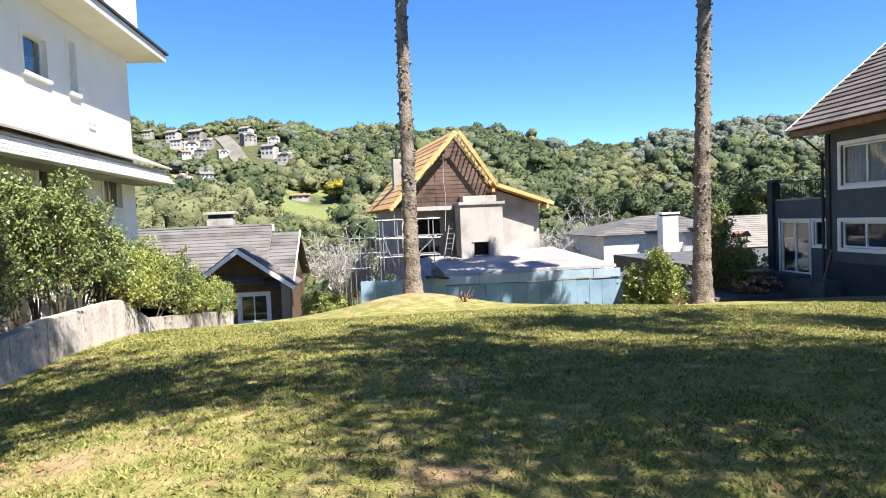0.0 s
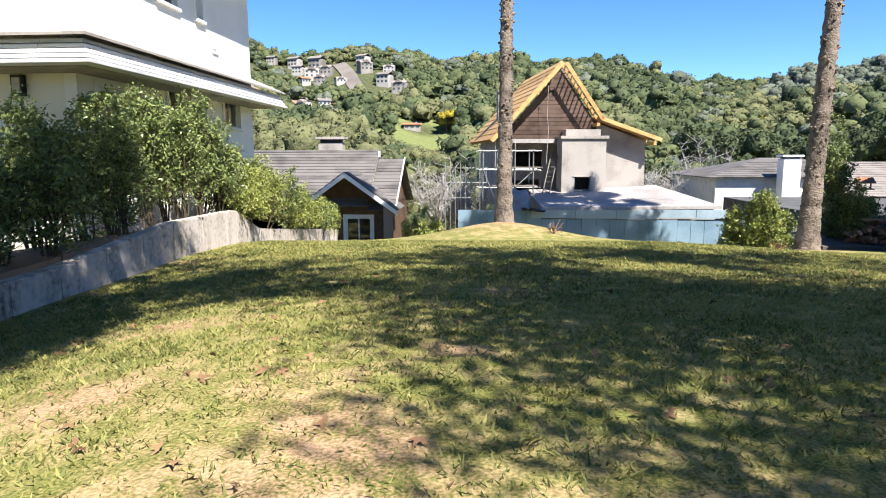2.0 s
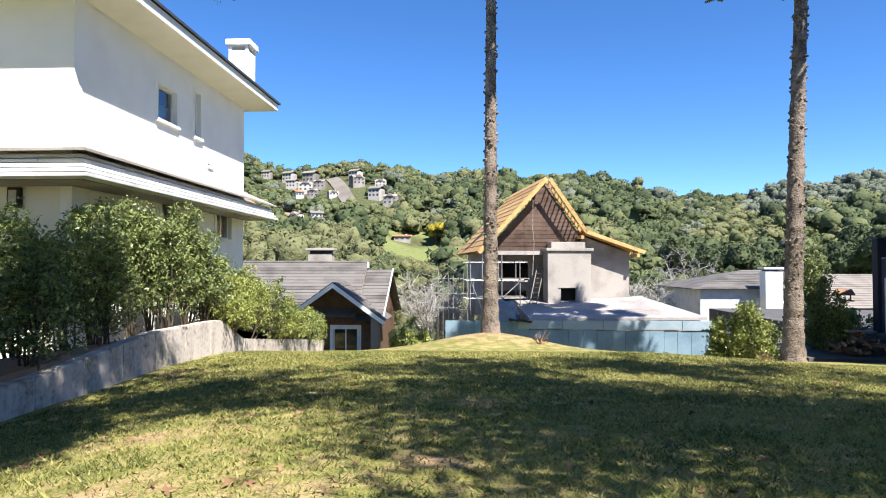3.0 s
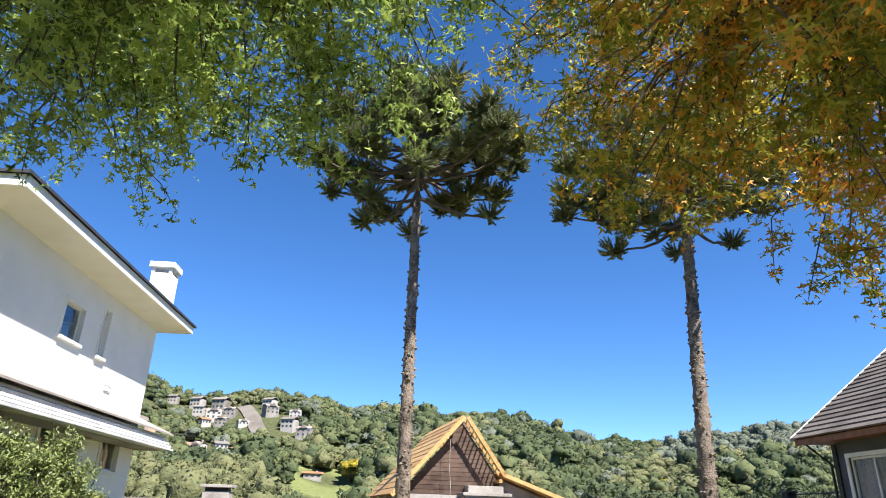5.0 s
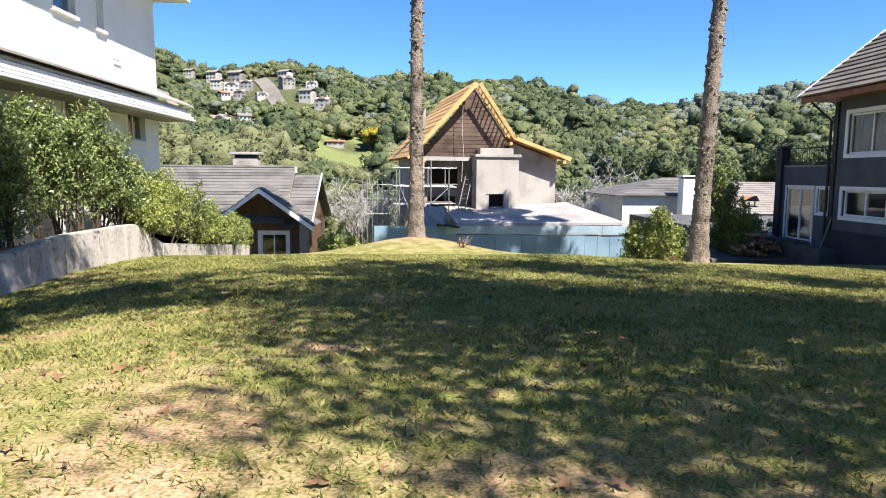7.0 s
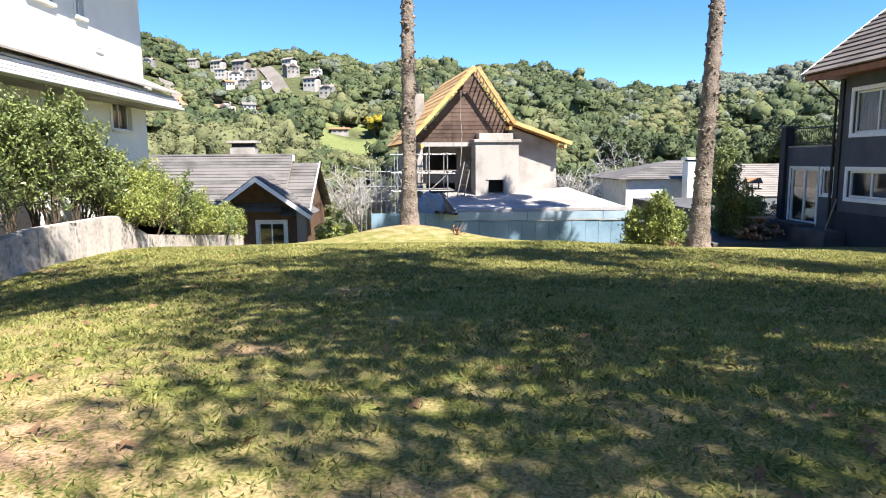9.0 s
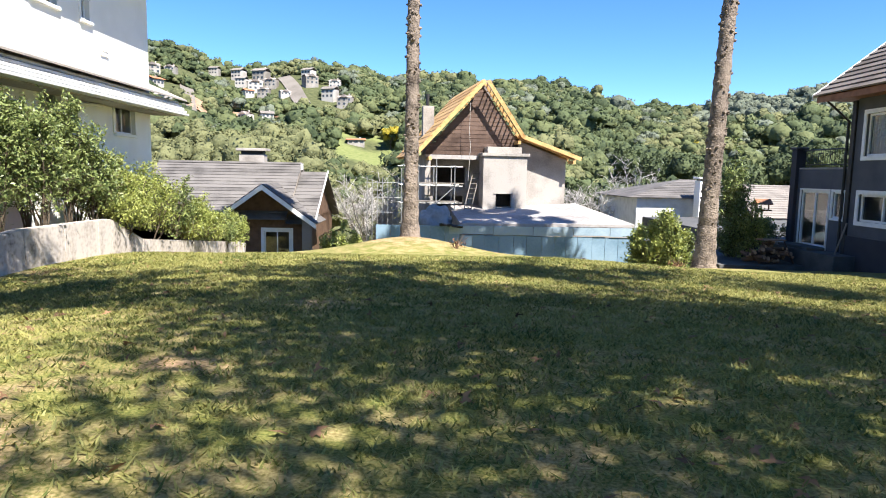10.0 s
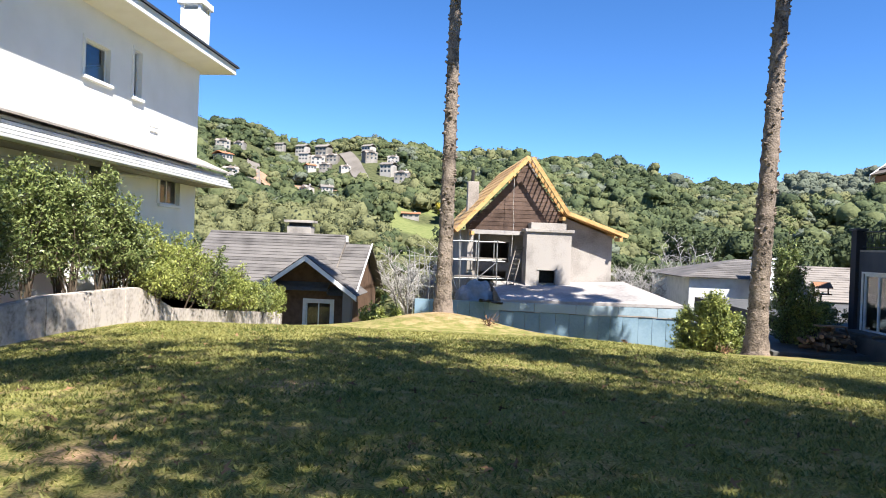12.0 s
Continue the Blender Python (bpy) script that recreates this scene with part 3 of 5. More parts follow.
    part("roof", prismed([(-16, EY1 + e, 7.2), (EX + e, EY1 + e, 7.2), (-10.8, 17.9, 9.6), (-16, 17.9, 9.6)], (0, 0, 0.07)), M_DARKROOF, h)
    part("roof", prismed([(-16, EY0 - e, 7.2), (EX + e, EY0 - e, 7.2), (-10.8, 17.3, 9.6), (-16, 17.3, 9.6)], (0, 0, 0.07)), M_DARKROOF, h)
    # chimney
    c = part("chimney", boxed(-6.45, -5.78, 20.95, 21.65, 7.0, 8.45, bevel=0.015), M_WHITE, h, "white rendered chimney with capped top")
    part("chimney_cap", boxed(-6.53, -5.7, 20.87, 21.73, 8.62, 8.82, bevel=0.02), M_WHITE, c)
    for dx in (-6.45, -5.88):
        for dy in (20.95, 21.55):
            part("cap_pier", boxed(dx, dx + 0.1, dy, dy + 0.1, 8.45, 8.62), M_WHITE, c)
    # rainwater pipe
    p = part("downpipe", tubed((X + 0.08, 17.75, -0.4), (X + 0.08, 17.75, 2.8), 0.05, 0.05), M_FRAME, h, "white downpipe with bent head")
    part("downpipe_bend", tubed((X + 0.08, 17.7, 2.8), (X + 0.12, 19.1, 2.86), 0.05, 0.05), M_FRAME, p)
    # wall lantern on the porch
    l = part("wall_lantern", boxed(-7.7, -7.46, 12.66, 12.796, 2.46, 2.87, bevel=0.01), M_BLACK, h, "dark iron wall lantern")
    part("lantern_pane", boxed(-7.66, -7.5, 12.645, 12.66, 2.52, 2.81), M_LANTERN, l)
    return h


white_house()


# ---- grey house ----
def grey_house():
    h = thing("grey_house", "dark grey two-storey house with white windows and a brown tiled roof", "house")
    X = 16.65
    Y0, Y1 = 8.0, 21.5
    L = Y1 - Y0

    def hole(y0, y1, z0, z1):
        return (Y1 - y1, Y1 - y0, z0 + 1.3, z1 + 1.3)
    holes = [hole(18.9, 21.0, 1.95, 3.28), hole(19.0, 21.05, -0.12, 0.75)]
    part("side_wall", wall_bm((X, Y1, -1.3), (0, -1, 0), 5.1, L, (-1, 0, 0), 0.25, holes), M_GREYPAINT, h)
    for u0, u1, v0, v1 in holes:
        window(h, facing((X, Y1 - u0, v0 - 1.3), (0, -1, 0), (-1, 0, 0)), u1 - u0, v1 - v0, inset=0.1, border=0.13, bars=1, sill=False, curtain=v0 > 2, fw=0.07)
    part("far_wall", boxed(X + 0.25, 26, Y1 - 0.25, Y1, -1.3, 3.8), M_GREYPAINT, h)
    part("near_wall", boxed(X + 0.25, 26, Y0, Y0 + 0.25, -1.3, 3.8), M_GREYPAINT, h)
    part("outer_wall", boxed(26, 26.25, Y0, Y1, -1.3, 3.8), M_GREYPAINT, h)
    part("plinth", boxed(X - 0.05, X - 0.003, Y0, Y1 + 0.1, -2.0, -0.62, bevel=0.01), M_GREYBASE, h, "dark slate painted plinth")
    part("corner_post", boxed(X - 0.06, X + 0.1, Y1 + 0.004, Y1 + 0.2, -1.25, 3.75, bevel=0.01), M_BLACK, h, "black steel corner post")
    # lower block with glazed door and balcony
    B1 = 24.6
    dh = [(B1 - 24.3, B1 - 22.62, 0.06, 2.06), (B1 - 22.4, B1 - 21.75, 1.15, 2.04)]
    part("porch_wall", wall_bm((X, B1, -1.25), (0, -1, 0), 2.8, B1 - Y1 - 0.2, (-1, 0, 0), 0.2, dh), M_GREYPAINT, h)
    part("porch_far_wall", boxed(X + 0.2, 24, B1 - 0.2, B1, -1.25, 1.55), M_GREYPAINT, h)
    part("balcony_slab", boxed(X + 0.005, 24, Y1 + 0.21, B1 - 0.005, 1.56, 1.62), M_CEMENT, h)
    d = window(h, facing((X, 24.3, -1.19), (0, -1, 0), (-1, 0, 0)), 1.68, 2.0, inset=0.06, border=0.06, bars=1, sill=False, name="glazed_door", fw=0.09)
    d["label"] = "white framed glazed double door"
    window(h, facing((X, 22.4, -0.1), (0, -1, 0), (-1, 0, 0)), 0.65, 0.89, inset=0.06, border=0.08, bars=0, sill=False)
    part("balcony_post", boxed(X - 0.12, X + 0.22, B1 + 0.004, B1 + 0.34, -1.25, 2.3, bevel=0.01), M_GREYBASE, h, "dark square balcony post")
    part("post_cap", boxed(X - 0.17, X + 0.27, B1 - 0.05, B1 + 0.4, 2.302, 2.38, bevel=0.01), M_GREYPAINT, h)
    rail = part("balcony_rail", tubed((X + 0.1, B1, 2.25), (X + 0.1, Y1 + 0.2, 2.25), 0.025, 0.025), M_BLACK, h, "black iron balcony railing")
    part("rail_bar", tubed((X + 0.1, B1, 1.72), (X + 0.1, Y1 + 0.2, 1.72), 0.018, 0.018), M_BLACK, rail)
    for k in range(22):
        y = B1 - 0.07 - k * 0.132
        part("baluster", tubed((X + 0.1, y, 1.62), (X + 0.1, y, 2.25), 0.009, 0.009, sides=5), M_BLACK, rail)
    for k in range(4):
        y = B1 - 0.4 - k * 0.72
        ring = bmesh.new()
        pts = [(y + 0.15 * math.cos(a * math.pi / 8), 1.99 + 0.15 * math.sin(a * math.pi / 8)) for a in range(17)]
        for p, q in zip(pts, pts[1:]):
            tube(ring, (X + 0.1, *p), (X + 0.1, *q), 0.014, 0.014, sides=5, cap=False)
        part("scroll", ring, M_BLACK, rail)
    # roof
    EX, EZ, VY = 15.85, 3.82, 22.5
    RX, RZ = 21.4, 8.2
    part("soffit", boxed(EX + 0.05, X + 0.3, 7.2, VY - 0.1, 3.8, 3.86), M_FASCIAWOOD, h, "red-brown timber eaves soffit")
    part("fascia", boxed(EX - 0.02, EX + 0.03, 7.2, VY - 0.05, 3.74, 3.93), M_FASCIAWOOD, h, "red-brown timber fascia")
    part("far_gable", prismed([(X + 0.3, Y1 + 0.01, 3.81), (26.1, Y1 + 0.01, 3.81), (RX, Y1 + 0.01, RZ - 0.3)], (0, -0.2, 0)), M_GREYPAINT, h)
    part("roof_deck", prismed([(EX, 7.2, EZ + 0.06), (EX, VY, EZ + 0.06), (RX, VY, RZ), (RX, 7.2, RZ)], (0, 0, 0.05)), M_FASCIAWOOD, h)
    part("roof_deck", prismed([(27, 7.2, EZ + 0.06), (27, VY, EZ + 0.06), (RX, VY, RZ), (RX, 7.2, RZ)], (0, 0, 0.05)), M_FASCIAWOOD, h)
    tile_rows(h, (EX - 0.06, 7.1, EZ + 0.1), (EX - 0.06, VY + 0.06, EZ + 0.1), (RX, VY + 0.06, RZ + 0.08), (RX, 7.1, RZ + 0.08), 22, M_TILE_BROWN, thick=0.05)
    part("verge_trim", prismed([(EX - 0.08, VY + 0.1, EZ + 0.02), (RX, VY + 0.1, RZ + 0.02), (RX, VY + 0.1, RZ + 0.2), (EX - 0.08, VY + 0.1, EZ + 0.2)], (0, 0.05, 0)), M_FRAME, h, "pale verge trim")
    br = part("gutter_bracket", tubed((X + 0.02, 21.75, 3.0), (EX + 0.2, 22.2, 3.78), 0.035, 0.035), M_BLACK, h)
    part("downpipe", tubed((X - 0.05, 21.85, -1.2), (X - 0.05, 21.85, 3.1), 0.045, 0.045), M_BLACK, h)
    return h


grey_house()
yard = boxed(12.9, 15.88, 22.4, 34, -4.5, -1.78, bevel=0.02)
tagged(mesh_object("yard", yard, M_PAVING), "dark lower yard between the lawn and the terrace", "yard", kind="structure")
terrace = boxed(15.9, 30, 20.9, 40, -4, -1.25, bevel=0.02)
tagged(mesh_object("terrace", terrace, M_PAVING), "dark paved terrace beside the grey house", "terrace", kind="structure")


# ---- house under construction ----
def building_site_house():
    h = thing("unfinished_house", "unfinished cement house with a steep raw pine roof frame", "house")
    F = 36.0
    AP, KL, KK, ER = (5.7, 6.0), (1.95, 1.95), (7.75, 3.1), (11.1, 1.97)
    WL, WR = 2.6, 10.55
    # front wall with openings on the scaffold side
    part("tie_beam", boxed(WL, 5.58, F - 0.02, F + 0.2, 1.93, 2.155), M_SLAB, h, "pale concrete tie beam under the gable")
    part("corner_pier", boxed(WL, WL + 0.3, F, F + 0.28, -1.6, 1.925), M_CEMENT, h)
    part("front_wall", wall_bm((WL + 0.2, F + 1.3, -1.6), (1, 0, 0), 3.75, KK[0] - WL - 0.2, (0, -1, 0), 0.2, [(0.7, 2.3, 2.0, 3.15), (0.5, 2.2, 0.3, 1.5)]), M_CEMENT, h, "grey cement front wall with raw openings")
    part("front_wall", prismed([(KK[0], F, -1.6), (WR, F, -1.6), (WR, F, 2.02), (KK[0], F, 3.0)], (0, 0.2, 0)), M_CEMENT, h, "grey cement render with a shaded top")
    part("side_wall", boxed(WL, WL + 0.2, F + 0.2, 44, -1.6, 2.15), M_CEMENT, h)
    part("side_wall", boxed(WR - 0.2, WR, F + 0.2, 44, -1.6, 1.95), M_CEMENT, h)
    part("rear_wall", boxed(WL, WR, 43.8, 44, -1.6, 2.1), M_CEMENT, h)
    part("floor_slab", boxed(WL + 0.2, WR - 0.2, F + 0.2, 43.8, -1.6, -1.4), M_CEMENT, h)
    # Added unseen slab: blocks light from the open roof so the openings go dark.
    part("loft_shade_slab", boxed(WL + 0.22, WR - 0.22, F + 0.25, 43.7, 2.0, 2.1), M_CEMENT, h)
    # planked gable
    def roof_x(z, side):
        if side < 0:
            return AP[0] - (AP[1] - z) * (AP[0] - KL[0]) / (AP[1] - KL[1])
        return AP[0] + (AP[1] - z) * (KK[0] - AP[0]) / (AP[1] - KK[1])
    z = 2.16
    while z < 5.75:
        z1 = z + 0.225
        l0, l1 = roof_x(z, -1) + 0.25, roof_x(z1, -1) + 0.25
        r0, r1 = min(roof_x(z, 1), 7.9) - 0.1, min(roof_x(z1, 1), 7.9) - 0.1
        if r1 > l1:
            tilt = random.uniform(-0.008, 0.008)
            part("plank", prismed([(max(l0, 2.65), F + 0.05 + tilt, z + 0.022), (r0, F + 0.05, z + 0.022), (r1, F + 0.02, z1), (max(l1, 2.65), F + 0.02 + tilt, z1)], (0, 0.03, 0)), M_PLANK, h)
        z = z1
    part("gable_backing", prismed([(2.6, F + 0.1, 2.15), (7.75, F + 0.1, 2.15), (7.75, F + 0.1, 3.0), (5.7, F + 0.1, 5.85)], (0, 0.06, 0)), M_PLANK, h)
    # roof frame: verge boards, rafters, battens
    FY = 35.15
    def sloped(p, q, y0, y1, t):
        (x0, z0), (x1, z1) = p, q
        d = Vector((x1 - x0, 0, z1 - z0)).normalized()
        nn = Vector((-d.z, 0, d.x))
        if nn.z < 0:
            nn = -nn
        return prismed([(x0, y0, z0), (x1, y0, z1), Vector((x1, y0, z1)) + nn * t, Vector((x0, y0, z0)) + nn * t], (0, y1 - y0, 0))
    roof = part("roof_frame", sloped(KL, AP, FY, FY + 0.06, 0.2), M_PINE, h, "raw orange pine roof frame with open battens")
    part("verge_board", sloped(AP, KK, FY, FY + 0.06, 0.2), M_PINE, roof)
    part("verge_board", sloped(KK, ER, FY, FY + 0.06, 0.2), M_PINE, roof)
    for k in range(7):
        y = F - 0.1 + k * 1.25
        part("rafter", sloped(KL, AP, y, y + 0.06, 0.14), M_PINE, roof)
        part("rafter", sloped(AP, KK, y, y + 0.06, 0.14), M_PINE, roof)
        part("rafter", sloped(KK, ER, y, y + 0.06, 0.14), M_PINE, roof)
    for p, q, n in ((KL, AP, 17), (AP, KK, 11)):
        for k in range(n):
            f0 = (k + 0.5) / n
            x, zz = p[0] + (q[0] - p[0]) * f0, p[1] + (q[1] - p[1]) * f0
            d = Vector((q[0] - p[0], 0, q[1] - p[1])).normalized()
            nn = Vector((-d.z, 0, d.x))
            nn = nn if nn.z > 0 else -nn
            o = Vector((x, FY - 0.02, zz)) + nn * 0.145
            part("batten", prismed([o - d * 0.03, o + d * 0.03, o + d * 0.03 + nn * 0.045, o - d * 0.03 + nn * 0.045], (0, 8.9, 0)), M_PINE, roof)
    # boarded left slope and covered lean-to
    tile_rows(roof, (KL[0] - 0.12, FY + 0.08, KL[1] + 0.12), (KL[0] - 0.12, 44, KL[1] + 0.12), (AP[0] - 0.15, 44, AP[1] + 0.12), (AP[0] - 0.15, FY + 0.08, AP[1] + 0.12), 12, M_PINE, thick=0.03, name="roof_board")
    part("lean_to_deck", prismed([(KK[0], FY + 0.07, KK[1] + 0.16), (ER[0], FY + 0.07, ER[1] + 0.16), (ER[0], 44, ER[1] + 0.16), (KK[0], 44, KK[1] + 0.16)], (0, 0, 0.04)), M_PINE, roof)
    for x, zz in ((7.6, 3.0), (10.75, 2.0), (2.75, 2.05)):
        part("purlin_end", boxed(x - 0.08, x + 0.08, FY + 0.02, F, zz - 0.2, zz - 0.02), M_PINE, roof)
    part("ridge_post", boxed(6.0, 6.45, 37.0, 37.4, 5.2, 6.35), M_TILE_PALE, h)
    # chimney breast
    c = part("chimney_breast", wall_bm((5.6, 35.0, -1.6), (1, 0, 0), 3.72, 2.4, (0, -1, 0), 0.25, [(0.72, 1.58, 0.98, 1.72)]), M_CEMENT, h, "square cement chimney breast with a firebox opening")
    part("breast_side", boxed(5.6, 5.85, 35.25, F - 0.003, -1.6, 2.12), M_CEMENT, c)
    part("breast_side", boxed(7.75, 8.0, 35.25, F - 0.003, -1.6, 2.12), M_CEMENT, c)
    part("breast_wall", boxed(5.85, 7.75, F - 0.002, F + 0.2, -1.6, 2.16), M_CEMENT, h)
    part("breast_back", boxed(5.85, 7.75, 35.8, 35.95, -1.6, 2.12), M_BLACK, c)
    part("breast_cap", boxed(5.5, 8.12, 34.9, F - 0.004, 2.12, 2.28, bevel=0.02), M_CEMENT, c)
    part("breast_top", boxed(5.85, 7.75, 35.2, F - 0.006, 2.28, 2.62, bevel=0.02), M_CEMENT, c)
    part("lintel", boxed(6.2, 7.3, 34.96, 35.0 - 0.002, 0.12, 0.17), M_CEMENT, c)
    # left flue
    f = part("flue", boxed(2.9, 3.55, 39.2, 39.75, 1.5, 5.05, bevel=0.02), M_CEMENT, h, "tall cement flue with a black pipe")
    part("flue_pipe", tubed((3.2, 39.5, 5.05), (3.2, 39.5, 5.75), 0.1, 0.1), M_BLACK, f)
    return h


SITE_TURN = Matrix.Translation((5.7, 35.2, 0)) @ Matrix.Rotation(radians(9), 4, "Z") @ Matrix.Translation((-5.7, -35.2, 0))
building_site_house().matrix_world = SITE_TURN
SLAB = prismed([(3.8, 36.0, -0.6), (11.1, 37.1, -0.4), (12.6, 30.95, -1.1), (4.3, 30.95, -1.17)], (0, 0, -0.14))
tagged(mesh_object("flat_roof_slab", SLAB, M_SLAB), "dusty pale cement roof slab over the annexe", "roof", kind="structure")
annexe = prismed([(3.95, 35.9, -0.76), (10.9, 36.9, -0.66), (12.4, 31.2, -1.38), (4.4, 31.2, -1.38)], (0, 0, -3.6))
tagged(mesh_object("annexe_walls", annexe, M_CEMENT), "cement walls under the flat roof slab", "wall", kind="structure")


def hoarding():
    """Blue painted site fence in panels."""
    t = thing("site_fence", "blue painted hoarding of tall boards around the building site", "fence")
    x = 0.3
    while x < 12.6:
        w = random.choice((0.55, 0.62, 0.7))
        top = -1.3 if x < 3.8 else -1.72 + random.uniform(-0.015, 0.015)
        part("panel", boxed(x + 0.006, x + w - 0.006, 30.86 + random.uniform(0, 0.02), 30.92, -4.4, top, bevel=0.006), M_BLUE, t)
        x += w
    x = 3.75
    for w in (2.1, 1.9, 1.9, 1.75, 1.35):
        part("top_panel", boxed(x + 0.01, x + w - 0.01, 30.8, 30.84, -1.66 + random.uniform(-0.05, 0.03), -1.27, bevel=0.006), M_BLUE_PALE, t, "faded pale blue top board")
        x += w
    return t


hoarding()


# ---- brown house below ----
def brown_house():
    h = thing("brown_house", "small brown house with grey tiled roofs and a porch gable", "house")
    RZ, EZ, RY, EY = 1.5, -1.45, 38.5, 34.1
    xl, xs, xr = -13.0, -4.7, -3.2
    part("body", boxed(-12.6, -3.6, 35.2, 42.4, -5, -1.35), M_BROWNWALL, h)
    part("gable_wall", prismed([(-3.6, 34.7, -1.6), (-3.6, 42.3, -1.6), (-3.6, 38.5, 0.75)], (-0.2, 0, 0)), M_BROWNWALL, h)
    part("gable_wall", prismed([(-12.6, 34.5, -1.4), (-12.6, 42.5, -1.4), (-12.6, 38.5, 1.35)], (0.2, 0, 0)), M_BROWNWALL, h)
    tile_rows(h, (xl, EY, EZ), (xs, EY, EZ), (xs, RY, RZ), (xl, RY, RZ), 17, M_TILE)
    tile_rows(h, (xs + 0.02, EY - 0.05, EZ - 0.2), (xr, EY - 0.05, EZ - 0.2), (xr, RY - 0.25, RZ - 0.45), (xs + 0.02, RY - 0.25, RZ - 0.45), 15, M_TILE)
    part("rear_roof", prismed([(xl, RY, RZ), (xs, RY, RZ), (xs, 43, EZ), (xl, 43, EZ)], (0, 0, 0.06)), M_TILE, h)
    part("rear_roof", prismed([(xs, RY - 0.25, RZ - 0.45), (xr, RY - 0.25, RZ - 0.45), (xr, 43, EZ - 0.2), (xs, 43, EZ - 0.2)], (0, 0, 0.06)), M_TILE, h)
    part("step_gable", prismed([(xs, EY + 0.3, EZ - 0.1), (xs, RY, RZ - 0.02), (xs, 42.6, EZ)], (-0.12, 0, 0)), M_TILE_PALE, h)
    part("step_flashing", boxed(xs - 0.02, xs + 0.06, 38.15, 38.56, 1.2, 1.56), M_SKIRT, h)
    part("verge_trim", prismed([(xr, EY - 0.1, EZ - 0.22), (xr, RY - 0.2, RZ - 0.42), (xr, RY - 0.2, RZ - 0.32), (xr, EY - 0.1, EZ - 0.12)], (0.07, 0, 0)), M_SKIRT, h)
    part("ridge_cap", prismed([(xl, RY - 0.13, RZ + 0.02), (xs, RY - 0.13, RZ + 0.02), (xs, RY, RZ + 0.13), (xl, RY, RZ + 0.13)], (0, 0.16, -0.02)), M_TILE, h)
    c = part("chimney", boxed(-8.4, -6.95, 38.6, 39.4, 0.8, 2.05, bevel=0.02), M_CEMENT, h, "wide cement chimney with a slab cap")
    part("chimney_cap", boxed(-8.55, -6.8, 38.45, 39.55, 2.25, 2.4, bevel=0.02), M_CEMENT, c)
    part("chimney_neck", boxed(-8.3, -7.05, 38.7, 39.3, 2.05, 2.25), M_BLACK, c)
    # porch gable
    gx, gz, s, half = -5.72, 0.42, 0.725, 2.75
    P = 33.4
    wl, wr = gx - 2.15, gx + 2.15
    part("porch_gable", prismed([(wl, P + 1.3, gz - s * 2.2), (gx, P + 1.3, gz - 0.12), (wr, P + 1.3, gz - s * 2.2)], (0, 0.2, 0)), M_BROWNWALL, h, "dark brown porch gable")
    part("porch_wall", wall_bm((wl, P + 1.3, -5), (1, 0, 0), 5 + gz - s * 2.2, wr - wl, (0, -1, 0), 0.2, [(-5.95 - wl, -4.6 - wl, 1.6, 2.95)]), M_BROWNWALL, h, "dark brown porch wall")
    part("porch_side", boxed(wr - 0.2, wr, P + 1.5, 35.3, -5, -1.3), M_BROWNWALL, h)
    for sgn in (-1, 1):
        e = Vector((gx + sgn * half, P, gz - s * half))
        r = Vector((gx, P, gz))
        back = Vector((0, 2.9, 0))
        tile_rows(h, e, e + back, r + back + Vector((0, 0.5, 0)), r, 8, M_TILE)
        part("barge_board", prismed([e, r, r - Vector((0, 0, 0.26)), e - Vector((0, 0, 0.24))], (0, -0.06, 0)), M_FRAME, h, "pale barge board")
        part("rafter_tail", boxed(gx + sgn * 2.0 - 0.06, gx + sgn * 2.0 + 0.06, P + 0.02, P + 1.3, gz - s * 2.0 - 0.25, gz - s * 2.0 - 0.1), M_FRAME, h)
    window(h, facing((-5.95, P + 1.3, -3.4), (1, 0, 0), (0, -1, 0)), 1.35, 1.35, inset=0.05, border=0.17, bars=1, sill=False, fw=0.06)
    part("porch_pillar", boxed(wr - 0.15, wr + 0.3, P + 0.1, P + 0.55, -5, -1.35, bevel=0.02), M_TILE_PALE, h, "pale stone pillar at the porch corner")
    return h


brown_house()


# ---- white neighbour with pale hipped roofs ----
def hipped_house():
    h = thing("pale_roofed_house", "white single-storey house with pale grey hipped tile roofs", "house")
    part("body", boxed(16.9, 26, 44.4, 54, -7, -0.25), M_SKIRT, h)
    tile_rows(h, (16.3, 44, -0.25), (26.5, 44, -0.25), (24.0, 48.5, 1.0), (21.4, 48.5, 1.0), 11, M_TILE)
    part("hip_side", prismed([(16.3, 44, -0.25), (21.4, 48.5, 1.0), (16.3, 54, -0.25)], (0, 0, 0.06)), M_TILE, h)
    part("front_wing", boxed(22.7, 31, 39.6, 44.4, -7, -1.15), M_WHITE, h)
    tile_rows(h, (22.3, 39, -1.2), (32, 39, -1.2), (32, 44.6, 0.75), (23.6, 44.6, 0.75), 15, M_TILE_PALE)
    c = part("chimney", boxed(20.6, 21.7, 43.0, 43.9, -6.0, 1.0, bevel=0.02), M_WHITE, h, "white chimney with cap")
    part("chimney_cap", boxed(20.5, 21.8, 42.9, 44.0, 1.1, 1.24, bevel=0.02), M_WHITE, c)
    part("chimney_neck", boxed(20.7, 21.6, 43.1, 43.8, 1.0, 1.1), M_BLACK, c)
    for x in (25.2, 27.0):
        part("porch_post", boxed(x, x + 0.3, 39.2, 39.5, -7, -1.25), M_CEMENT, h)
    return h


hipped_house()


# ---- vegetation builders ----
RNG = np.random.default_rng(5)
LOBES = [(90, 1.0), (165, 0.8), (15, 0.8), (270, 0.35)]


